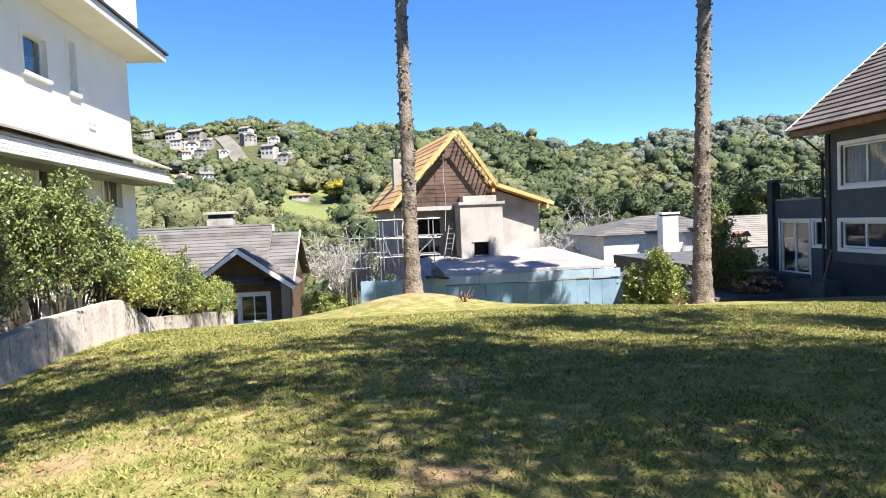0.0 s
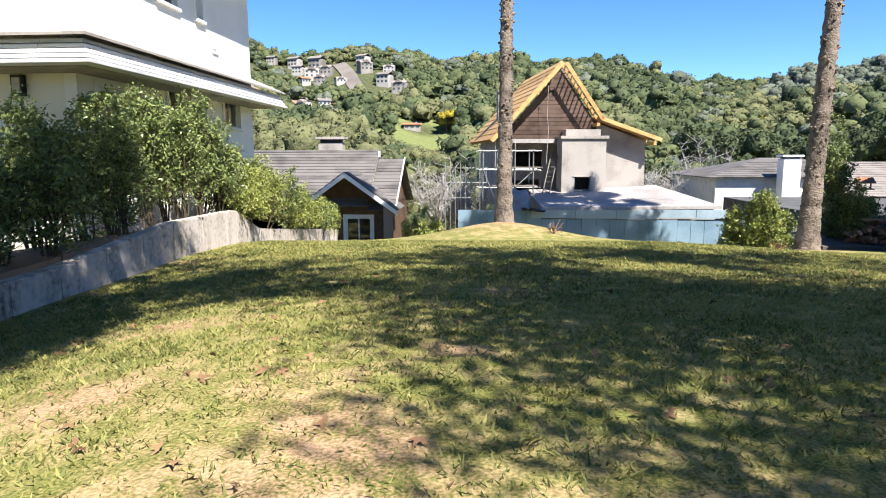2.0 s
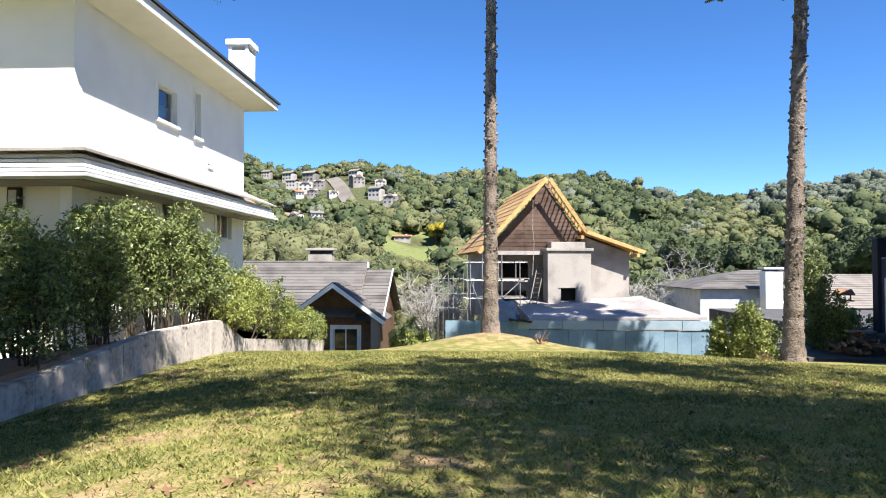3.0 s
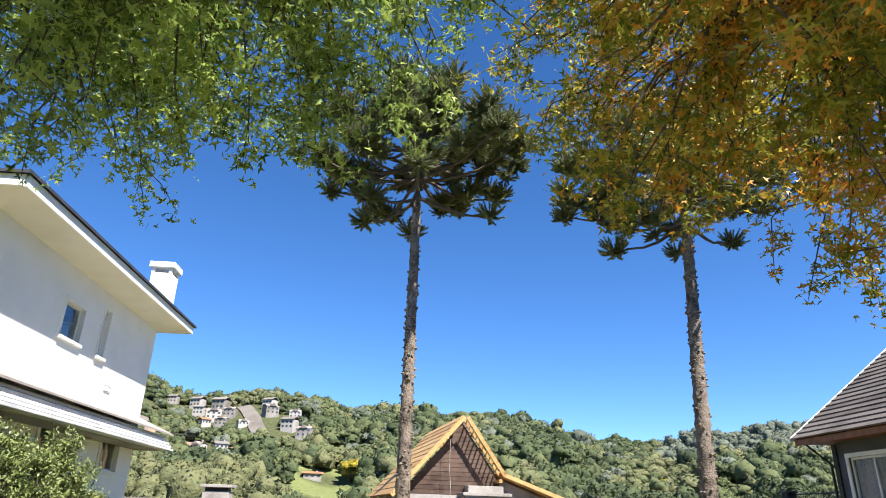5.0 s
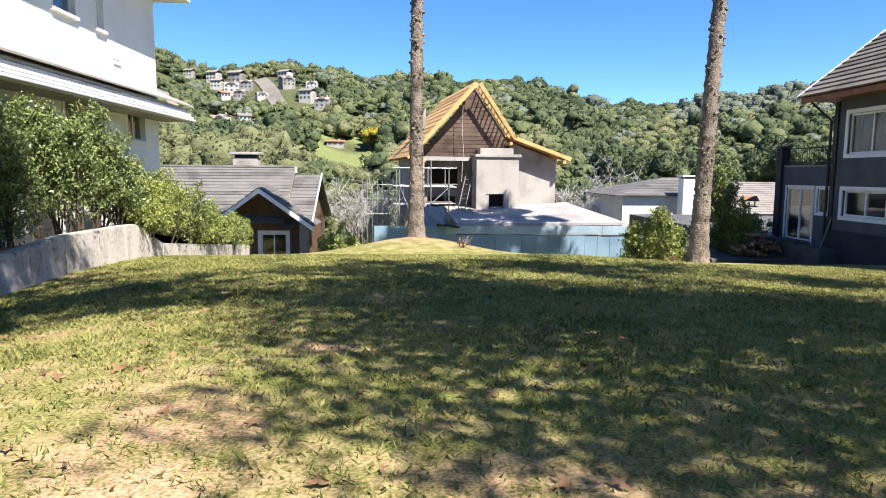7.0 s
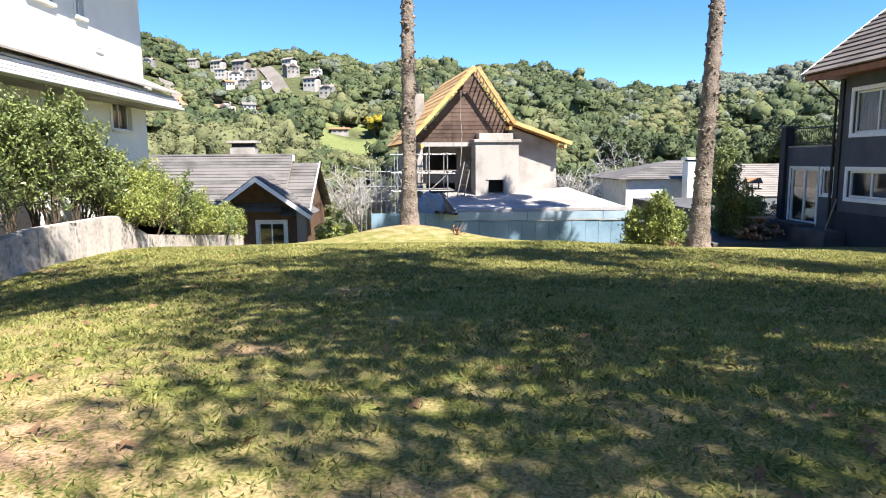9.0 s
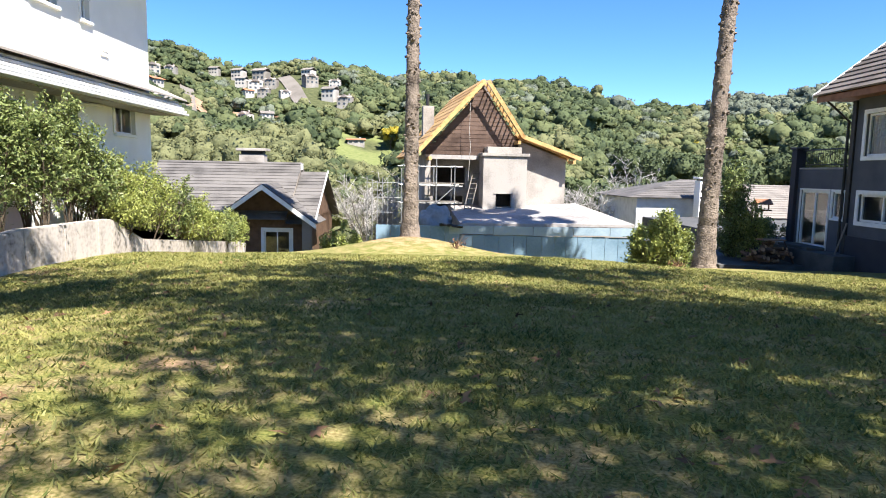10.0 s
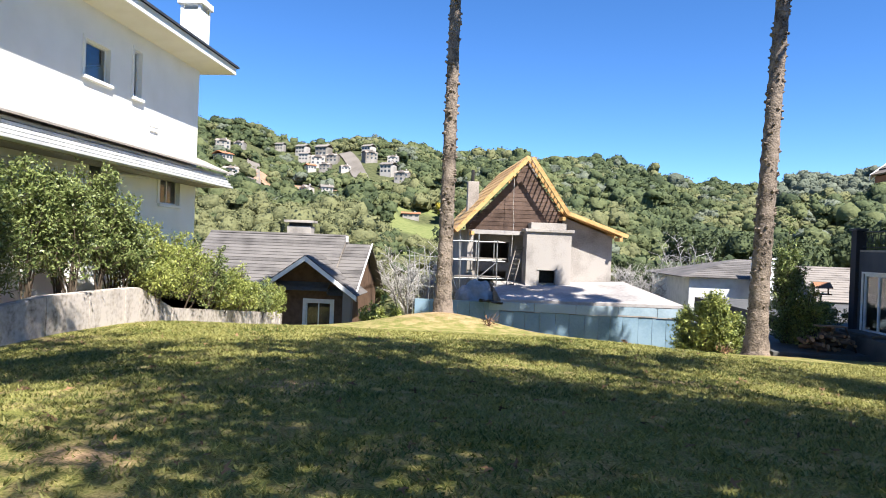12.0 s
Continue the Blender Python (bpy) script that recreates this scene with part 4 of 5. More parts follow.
def star_leaf():
    """A pointed five-lobed leaf, a metre from middle to tip."""
    v = [(0, 0, 0)]
    order = sorted(LOBES)
    for a, r in order:
        v.append((r * math.cos(math.radians(a)), r * math.sin(math.radians(a)), -0.12 * r))
    for (a, _), (b, _) in zip(order, order[1:] + [(order[0][0] + 360, 0)]):
        m = math.radians((a + b) / 2)
        v.append((0.27 * math.cos(m), 0.27 * math.sin(m), 0.04))
    n = len(order)
    return v, [(0, n + 1 + (k - 1) % n, 1 + k, n + 1 + k) for k in range(n - 1)]


STAR, STAR_F = star_leaf()
OVAL = [(0, 0, 0), (0.22, 0.45, 0.05), (0, 1.0, -0.08), (-0.22, 0.45, 0.05)]
OVAL_F = [(0, 1, 2, 3)]


def bent(p, q, sag, n=5, wobble=0.12):
    pts = []
    for i in range(n + 1):
        f = i / n
        k = p.lerp(q, f) + Vector((0, 0, sag * math.sin(math.pi * f)))
        if 0 < i < n:
            k += Vector([random.uniform(-wobble, wobble) for _ in range(3)])
        pts.append(k)
    return pts


def oak(name, label, base, centre, radii, leaf_mat, seed, leaves=26000, twigs=150, leaf=0.105, inner=0, front_share=0.45, top=0.9, left_edge=-99, inner_left=False):
    """A broad-crowned oak: tapered trunk, bent limbs, twigs, and sprays of lobed leaves along them."""
    random.seed(seed)
    rng = np.random.default_rng(seed)
    t = thing(name, label, "tree", base)
    base, c, rad = Vector(base), Vector(centre) - Vector(base), Vector(radii)
    fork = Vector((c.x * 0.25, c.y * 0.25, 2.6))
    bm = bmesh.new()
    limb(bm, [Vector((0, 0, -0.4)), Vector((0, 0, 0.15)), Vector((0.03, 0, 1.0)), fork, fork.lerp(c, 0.5), c + Vector((0, 0, rad.z * 0.6))], [0.42, 0.27, 0.2, 0.17, 0.11, 0.03], 12)
    part("trunk", bm, M_OAKBARK, t, smooth=True)
    places = []
    mains = []
    for k in range(15):
        a = 2 * math.pi * (k + random.random() * 0.6) / 15
        h = random.uniform(-0.5, 0.6)
        w = math.sqrt(1 - h * h) * 0.62
        mains.append(c + Vector((math.cos(a) * rad.x * w, math.sin(a) * rad.y * w, h * rad.z)))
    for e in mains:
        bm = bmesh.new()
        s = fork.lerp(c, random.uniform(0.0, 0.7))
        limb(bm, bent(s, e, 0.5), [0.09, 0.075, 0.06, 0.05, 0.04, 0.028], 7)
        part("limb", bm, M_OAKBARK, t, smooth=True)
    twig_bm = bmesh.new()
    for k in range(twigs):
        front = random.random() < front_share
        h = random.uniform(-0.98, min(0.35, top) if front else top)
        a = random.uniform(0.1, math.pi - 0.1) if front else random.uniform(0, 2 * math.pi)
        w = math.sqrt(1 - h * h)
        r = random.uniform(0.72, 1.06)
        tip = c + Vector((math.cos(a) * rad.x * w, math.sin(a) * rad.y * w, h * rad.z)) * r
        g = tip + base
        if (g.x - 2.5) ** 2 + (g.y - 0.4) ** 2 < 3.5 ** 2 or (g.x < left_edge and h > -0.5):
            continue
        start = min(mains, key=lambda e: (e - tip).length).lerp(c, random.uniform(0, 0.35))
        path = bent(start, tip, random.uniform(0.1, 0.5), 6, 0.18)
        limb(twig_bm, path, [0.03, 0.026, 0.022, 0.018, 0.014, 0.01, 0.005], 5)
        for j in range(7):
            f = random.uniform(0.25, 1.0)
            i = min(5, int(f * 6))
            p = path[i].lerp(path[i + 1], f * 6 - i)
            q = p + Vector((random.gauss(0, 0.5), random.gauss(0, 0.5), random.gauss(-0.16, 0.25)))
            limb(twig_bm, [p, p.lerp(q, 0.5) + Vector((0, 0, 0.06)), q], [0.008, 0.006, 0.003], 4)
            places.append((p, q))
        places.append((path[5], path[6]))
    tagged(part("twig_growth", twig_bm, M_OAKBARK, t), kind="stuff")
    per = leaves // len(places)
    pos = []
    for p, q in places:
        f = rng.uniform(0.1, 1.08, per)[:, None]
        pos.append(np.array(p) * (1 - f) + np.array(q) * f + rng.normal(0, 0.085, (per, 3)) - np.array([0, 0, 0.04]))
    pos = np.concatenate(pos)
    v, fc = scatter(STAR, STAR_F, pos, rng.uniform(0.65, 1.2, len(pos)) * leaf, rng, tilt=1.7)
    tagged(soup("foliage", v, fc, leaf_mat, t), kind="stuff")
    if inner:
        d = rng.normal(size=(inner // 24, 3))
        d *= (rng.uniform(0.2, 0.92, len(d)) / np.linalg.norm(d, axis=1))[:, None]
        d[:, 1] = -np.abs(d[:, 1]) + (0.1 if inner_left else 0.0)
        d[:, 0] = np.where(inner_left, 0.45 - 1.3 * np.abs(d[:, 0]), 0.8 * d[:, 0] - 0.18)
        d[:, 2] = np.where(d[:, 2] < -0.35, -d[:, 2], d[:, 2])
        d = d[(d[:, 0] > -0.54) | (d[:, 1] < -0.8) | inner_left]
        pos = np.repeat(d * np.array(rad) + np.array(c), 24, 0)
        pos += rng.normal(0, 0.27, pos.shape)
        v, fc = scatter(OVAL, OVAL_F, pos, rng.uniform(0.12, 0.21, len(pos)), rng, tilt=0.8)
        tagged(soup("inner_foliage", v, fc, leaf_mat, t), kind="stuff")
    return t


oak("oak_tree", "broad oak with green pointed leaves overhanging the lawn", (-4.1, 1.2, ground_z(-4.1, 1.2) - 0.02), (-3.0, 2.7, 7.4), (8.6, 6.5, 3.7), M_LEAF_GREEN, 11, leaves=72000, twigs=300, leaf=0.092, front_share=0.64, top=0.1, inner=72000, inner_left=True)
oak("oak_tree", "broad oak with leaves turning yellow and orange", (10.0, 1.6, ground_z(10, 1.6) - 0.02), (10.0, 3.0, 7.5), (9.3, 7.6, 4.5), M_LEAF_ORANGE, 12, leaves=92000, twigs=340, leaf=0.092, inner=42000, front_share=0.5, top=0.3, left_edge=2.6)


# ---- araucarias ----
def needle_tuft(seed, shoots=46, length=0.42):
    """A round cluster of upswept shoots, each a bottle-brush of stiff needles; about a metre across."""
    rng = np.random.default_rng(seed)
    bm = bmesh.new()
    for _ in range(shoots):
        d = rng.normal(size=3)
        d[2] = d[2] * 0.7 + 0.12
        d = Vector(d).normalized()
        ln = length * rng.uniform(0.75, 1.15)
        side = d.orthogonal().normalized()
        for i in range(9):
            f = 0.15 + 0.85 * i / 8
            p = d * ln * f + Vector((0, 0, 0.17 * f * f))
            axis = (d + Vector((0, 0, 0.5 * f))).normalized()
            for k in range(5):
                a = 2 * math.pi * k / 5 + i * 0.7 + rng.uniform(-0.3, 0.3)
                o = (Matrix.Rotation(a, 3, axis) @ side).normalized()
                w = axis.cross(o) * 0.02
                tip = p + o * 0.085 * (1.15 - 0.5 * f) + axis * 0.10
                bm.faces.new([bm.verts.new(q) for q in (p - w, p + w, tip)])
    me = bpy.data.meshes.new("tuft")
    bm.to_mesh(me)
    bm.free()
    me.materials.append(M_NEEDLE)
    return me


TUFTS = [needle_tuft(s) for s in (1, 2, 3)]


def araucaria(label, base, top, height, radius, seed, thick, bow=1.0):
    random.seed(seed)
    t = thing("araucaria_tree", label, "tree", base, group="araucarias on the lawn's edge")
    top = Vector(top) - Vector(base)
    bm = bmesh.new()
    n, sides = 120, 14
    rings = []
    total = top.z + height * 0.85
    for i in range(n + 1):
        f = i / n
        z = total * f - 0.35 * (i == 0)
        k = z / top.z
        x, y = top.x * max(k, 0.0) ** bow, top.y * k
        r = thick * (1.0 - 0.42 * min(k, 1)) * (1 + 0.5 * math.exp(-z * 2.0)) * (1 if k < 1 else max(0.25, 1.6 - 0.9 * k))
        ridge = 1 + 0.05 * math.sin(z * 14 + seed) + 0.07 * noise.noise((z * 2.3, seed, 0))
        ring = []
        for s in range(sides):
            a = 2 * math.pi * s / sides
            rr = r * ridge * (1 + 0.10 * noise.noise((math.cos(a) * 2.2, math.sin(a) * 2.2, z * 3.0 + seed)) + 0.05 * noise.noise((math.cos(a) * 6, math.sin(a) * 6, z * 9)))
            ring.append(bm.verts.new((x + rr * math.cos(a), y + rr * math.sin(a), z)))
        rings.append(ring)
    for r0, r1 in zip(rings, rings[1:]):
        for s in range(sides):
            j = (s + 1) % sides
            bm.faces.new((r0[s], r0[j], r1[j], r1[s]))
    trunk = part("trunk", bm, M_BARK, t, "grey-brown trunk with ringed flaking bark", smooth=True)
    # bark flakes and old branch scars
    for i in range(280):
        whorl = i % 5 > 0
        z = (0.5 + 0.42 * (i // 5) * (top.z - 0.8) / 23.5 + random.gauss(0, 0.04)) if whorl else random.uniform(0.3, top.z * 0.98)
        k = z / top.z
        a = random.uniform(0, 2 * math.pi)
        r = thick * (1.0 - 0.42 * k) * 0.98
        p = Vector((top.x * max(k, 0.0) ** bow, top.y * k, z))
        d = Vector((math.cos(a), math.sin(a), random.uniform(-0.1, 0.5)))
        out = random.uniform(0.02, 0.085) if k > 0.25 else random.uniform(0.01, 0.04)
        part("bark_scar", tubed(p + d * r * 0.75, p + d * (r + out), random.uniform(0.05, 0.1), random.uniform(0.015, 0.045), sides=6), M_BARK, trunk)
    layers = [(0.0, 0.58, 5, -0.55, 1), (0.2, 0.95, 9, 0.25, 5), (0.34, 0.98, 9, 0.75, 6), (0.5, 0.82, 8, 1.1, 5), (0.7, 0.58, 7, 1.2, 4), (0.86, 0.32, 5, 1.1, 3)]
    for f, spread, count, rise, tufts in layers:
        for k in range(count):
            a = 2 * math.pi * (k + random.uniform(-0.3, 0.3)) / count + f * 9
            s = Vector((top.x, top.y, top.z + height * f * 0.75 + random.uniform(-0.2, 0.2)))
            ln = radius * spread * random.uniform(0.62, 1.0)
            e = s + Vector((math.cos(a) * ln, math.sin(a) * ln, rise + random.uniform(-0.25, 0.3)))
            path = bent(s, e, -0.5 * spread, 5, 0.06)
            bm = bmesh.new()
            limb(bm, path, [0.08, 0.07, 0.06, 0.05, 0.04, 0.025], 6)
            branch = part("branch", bm, M_OAKBARK, t, smooth=True)
            spots = [(e, random.uniform(0.95, 1.2))]
            for _ in range(tufts - 1):
                g = random.uniform(0.5, 0.97)
                i = int(g * 5)
                w = 0.5 * g
                spots.append((path[i].lerp(path[min(i + 1, 5)], g * 5 - i) + Vector((random.gauss(0, w), random.gauss(0, w), random.uniform(0.0, 0.3))), random.uniform(0.75, 1.1)))
            for p, sc in spots:
                o = new("needle_tuft", random.choice(TUFTS))
                o.parent = branch
                o.matrix_basis = Matrix.LocRotScale(p, Euler((random.uniform(-0.3, 0.3), random.uniform(-0.3, 0.3), random.uniform(0, 6.28))), (1.2 * sc, 1.2 * sc, sc))
    return t


araucaria("tall araucaria pine with a slender trunk on a grassy mound", (2.25, 22.0, ground_z(2.25, 22.0)), (2.29, 22.0, 12.4), 5.2, 4.9, 3, 0.255)
araucaria("tall leaning araucaria pine with a thick scaly trunk", (12.2, 22.0, ground_z(12.2, 22.0)), (12.72, 22.0, 12.0), 5.6, 5.2, 8, 0.31, bow=1.35)


# ---- hedge and shrubs ----
def shrub(name, label, base, height, spread, mat, seed, leaves=2600, stems=7, size=0.085, upright=0.8, group="", lean=(0, 0), bare=0.25):
    random.seed(seed)
    rng = np.random.default_rng(seed)
    t = thing(name, label, "shrub", base, group=group)
    pts = []
    bm = bmesh.new()
    for k in range(stems):
        a = random.uniform(0, 2 * math.pi)
        r = spread * math.sqrt(random.random())
        h = height * random.uniform(0.62, 1.0) * (1 - 0.35 * r / spread)
        tip = Vector((math.cos(a) * r + lean[0], math.sin(a) * r + lean[1], h))
        s = Vector((math.cos(a) * r * (1 - upright), math.sin(a) * r * (1 - upright), -0.15))
        path = bent(s, tip, 0.0, 6, 0.05)
        limb(bm, path, [0.022, 0.02, 0.017, 0.014, 0.011, 0.008, 0.003], 5)
        for j in range(int(5 + h * 7)):
            f = bare + (1 - bare) * random.random() ** 0.8
            i = min(5, int(f * 6))
            p = path[i].lerp(path[i + 1], f * 6 - i)
            ln = (1.05 - f) * 0.55 + 0.16
            a2 = random.uniform(0, 2 * math.pi)
            q = p + Vector((math.cos(a2) * ln, math.sin(a2) * ln, ln * random.uniform(0.2, 0.9)))
            limb(bm, [p, q], [0.006, 0.003], 4)
            pts.append((p, q))
        pts.append((path[5], tip + Vector((0, 0, 0.1))))
    tagged(part("stem_growth", bm, M_TWIG, t), kind="stuff")
    per = max(3, leaves // len(pts))
    pos = []
    for p, q in pts:
        f = rng.uniform(0.1, 1.1, per)[:, None]
        pos.append(np.array(p) * (1 - f) + np.array(q) * f + rng.normal(0, 0.045, (per, 3)))
    pos = np.concatenate(pos)
    v, f = scatter(OVAL, OVAL_F, pos, rng.uniform(0.7, 1.3, len(pos)) * size, rng)
    tagged(soup("foliage", v, f, mat, t), kind="stuff")
    return t


HEDGE = "shrubs behind the garden wall"
random.seed(64)
for i in range(17):
    y = 5.2 + i * 0.7
    x = (-4.9, -5.6, -5.2)[i % 3] + random.uniform(-0.1, 0.1)
    z = -0.3 + 0.04 * min(y - 6, 8)
    hgt = table_at([(5, 2.1), (8, 2.35), (9.7, 2.25), (10.6, 3.0), (11.6, 2.5), (13.2, 3.35), (14.2, 2.6), (15.2, 3.2), (17, 2.3)], y) * random.uniform(0.82, 1.28)
    shrub("garden_shrub", "upright dark green leafy shrub with bare lower stems", (x, y, z - 0.12), hgt, 0.42, M_SHRUB, 40 + i, leaves=5200, stems=9, group=HEDGE, bare=0.05 if y < 9.3 else 0.14 if i % 3 == 0 else 0.28, size=0.083)
low = [(17.2, 2.3, -5.2, 0.9), (18.3, 2.1, -5.0, 0.9), (19.4, 1.95, -5.1, 0.95), (20.5, 1.8, -5.0, 0.9), (21.6, 1.7, -5.1, 0.9), (22.7, 1.6, -5.0, 0.9), (23.8, 1.5, -5.05, 0.9), (24.9, 1.45, -5.1, 0.85), (26.0, 1.5, -5.2, 0.8), (16.4, 1.5, -4.75, 0.6), (18.9, 1.3, -6.0, 0.9), (21.2, 1.2, -6.0, 0.9)]
for i, (y, hgt, x, sp) in enumerate(low):
    z = table_at([(15.5, -0.2), (24.8, -1.85), (30, -2.6)], y)
    shrub("garden_shrub", "sprawling bright green shrub spilling over the wall", (x, y, z), hgt * random.uniform(0.85, 1.2), sp, M_SHRUB if i % 4 == 2 else M_SHRUB_LIGHT, 70 + i, leaves=6400, stems=15, upright=0.45, size=0.082, group=HEDGE, lean=(0.12, 0), bare=0.08)

gz = ground_z
shrub("round_shrub", "rounded light green shrub beside the araucaria trunk", (11.4, 24.0, gz(11.4, 24.0) - 0.1), 3.2, 1.15, M_SHRUB_LIGHT, 91, leaves=14000, stems=26, upright=0.5, size=0.11, bare=0.05)
shrub("round_shrub", "rounded green shrub against the blue fence", (11.7, 24.6, gz(11.7, 24.6) - 0.1), 3.3, 1.2, M_SHRUB, 92, leaves=12000, stems=20, upright=0.5, size=0.11, bare=0.05)
shrub("dark_conifer", "narrow dark evergreen behind the araucaria trunk", (14.35, 24.7, -1.8), 4.8, 0.5, M_SHRUB, 93, leaves=9000, stems=18, upright=0.9, size=0.11, bare=0.02)
shrub("yellow_shrub", "small evergreen with bright yellow-green tips", (14.8, 24.3, -1.8), 2.6, 0.55, M_SHRUB_LIGHT, 94, leaves=4200, stems=14, upright=0.7, size=0.1, bare=0.02)
shrub("dark_shrub", "low dark green shrub on the terrace edge", (16.0, 26.0, -1.27), 1.1, 0.9, M_SHRUB, 95, leaves=5000, stems=16, upright=0.5, size=0.1, bare=0.02)
shrub("yellow_shrub", "yellow-green shrub beside the brown porch", (-1.6, 33.0, -4.3), 3.3, 1.1, M_SHRUB_LIGHT, 96, leaves=8000, stems=18, upright=0.5, size=0.13, bare=0.03)


def bare_tree(base, height, spread, seed):
    random.seed(seed)
    t = thing("bare_tree", "leafless pale grey tree with fine branches", "tree", base, group="bare trees below the lawn")
    bm = bmesh.new()
    limb(bm, [Vector((0, 0, -0.3)), Vector((0.05, 0, height * 0.3))], [0.12, 0.09], 7)
    part("trunk", bm, M_BAREWOOD, t)
    fine = bmesh.new()
    for k in range(16):
        a = 2 * math.pi * k / 16 + random.random()
        r = spread * random.uniform(0.5, 1)
        e = Vector((math.cos(a) * r, math.sin(a) * r, height * random.uniform(0.6, 1.0)))
        path = bent(Vector((0.05, 0, height * random.uniform(0.12, 0.3))), e, 0.2, 5, 0.15)
        bm = bmesh.new()
        limb(bm, path, [0.06, 0.05, 0.04, 0.032, 0.022, 0.01], 5)
        part("limb", bm, M_BAREWOOD, t)
        for j in range(26):
            f = random.uniform(0.25, 1)
            i = min(4, int(f * 5))
            p = path[i].lerp(path[i + 1], f * 5 - i)
            q = p + Vector((random.gauss(0, 0.5), random.gauss(0, 0.5), random.uniform(0.1, 0.9)))
            limb(fine, [p, q], [0.022, 0.009], 4)
            for _ in range(2):
                m = p.lerp(q, random.uniform(0.4, 0.9))
                limb(fine, [m, m + Vector((random.gauss(0, 0.25), random.gauss(0, 0.25), random.uniform(0.05, 0.45)))], [0.012, 0.006], 4)
    tagged(part("twig_growth", fine, M_BAREWOOD, t), kind="stuff")
    return t


bare_tree((-1.2, 42.0, -5.6), 6.6, 3.0, 21)
bare_tree((0.6, 46.0, -6), 6.8, 2.8, 22)
bare_tree((13.0, 47.0, -6), 6.2, 2.6, 23)
bare_tree((15.2, 50.0, -6), 6.0, 2.6, 24)
bare_tree((21.5, 60.0, -7), 9.5, 3.0, 25)


# ---- woods, town and fields on the hills ----
def on_hill(az, elev, start=90):
    """The first place on the ground, along a bearing, that stands at this elevation."""
    d = start
    while d < 620:
        x, y = 3 + d * math.sin(math.radians(az)), d * math.cos(math.radians(az))
        if math.degrees(math.atan2(ground_z(x, y) - 1.3, d)) >= elev:
            break
        d += 2
    return Vector((x, y, ground_z(x, y)))


def dome():
    bm = bmesh.new()
    bmesh.ops.create_icosphere(bm, subdivisions=2, radius=1)
    v = np.array([tuple(p.co) for p in bm.verts])
    f = np.array([[p.index for p in q.verts] for q in bm.faces if q.calc_center_median().z > -0.5])
    bm.free()
    return v, f


DOME_V, DOME_F = dome()


def crown_cloud(centres, sizes, rng, cards=120, card=0.16, lobes_n=3):
    """Ragged crowns: dark uneven cores under loose clumps of small leaf blades, all triangles."""
    vs, fs, base, dv, df, dbase = [], [], 0, [], [], 0
    blade = np.array([(-0.5, -0.35, 0.08), (0.55, -0.3, -0.05), (0.0, 0.6, 0.1)])
    for c, s in zip(centres, sizes):
        tall = rng.uniform(0.7, 1.15)
        lobes = rng.normal(0, 0.2, (lobes_n + 2, 3)) * np.array([1, 1, 0.75 * tall]) + np.array([0, 0, 0.08])
        radius = rng.uniform(0.27, 0.44, lobes_n + 2)
        for k in range(lobes_n):
            lump = 0.9 + 0.2 * np.sin(DOME_V @ rng.normal(0, 3.2, 3) + rng.uniform(0, 6)) + rng.normal(0, 0.09, len(DOME_V))
            dv.append((DOME_V * lump[:, None] * radius[k] * np.array([1, 1, 0.9 * tall]) + lobes[k]) * s + c)
            df.append(DOME_F + dbase)
            dbase += len(DOME_V)
        which = rng.integers(0, lobes_n, cards)
        d = rng.normal(size=(cards, 3))
        d /= np.linalg.norm(d, axis=1)[:, None]
        d[:, 2] = np.where(d[:, 2] < -0.6, -d[:, 2], d[:, 2])
        pos = (lobes[which] + d * (radius[which] * rng.uniform(0.87, 1.17, cards))[:, None] * np.array([1, 1, 0.9 * tall])) * s + c
        up = d + rng.normal(0, 0.75, d.shape)
        up /= np.linalg.norm(up, axis=1)[:, None]
        e = np.cross(up, rng.normal(size=d.shape))
        e /= np.linalg.norm(e, axis=1)[:, None]
        r = np.stack([e, np.cross(up, e), up], -1)
        sc = rng.uniform(0.6, 1.5, cards) * card * s
        vs.append((np.einsum("nij,kj->nki", r, blade) * sc[:, None, None] + pos[:, None]).reshape(-1, 3))
        fs.append(np.arange(cards * 3).reshape(-1, 3) + base)
        base += cards * 3
    v = np.concatenate(vs)
    return np.concatenate([v] + dv), np.concatenate(fs + [np.concatenate(df) + len(v)])


HOUSES = []
for az, elev, s in [(-17.7, 8.5, 1.0), (-15.6, 8.2, 1.8), (-23.2, 7.2, 1.2), (-23.1, 6.3, 1.3), (-18.5, 7.5, 1.0), (-22.4, 4.8, 1.0), (-24.5, 4.8, 1.2), (-14.8, 7.2, 1.5), (-15.3, 6.4, 1.3), (-15.9, 5.9, 1.1), (-10.9, 7.6, 1.2), (-10.8, 7.0, 1.2), (-12.9, 6.0, 1.0), (-9.1, 5.9, 1.3), (-7.8, 5.3, 1.2), (-16.1, 3.9, 1.0), (-14.4, 3.8, 1.0), (-8.7, 6.9, 1.0), (-5.2, 7.5, 1.4), (-16.6, 7.3, 1.3), (-14.0, 6.7, 1.1), (-21.8, 7.5, 1.0), (-16.4, 6.7, 1.1), (-14.6, 5.9, 1.0)]:
    HOUSES.append((on_hill(az, elev), s))
FIELD = [on_hill(-6.4, 1.5), on_hill(-7.6, 1.2), on_hill(-5.0, 1.4), on_hill(-3.6, 1.0), on_hill(-6.8, 0.7), on_hill(-5.2, 0.6), on_hill(-8.8, 0.8)]


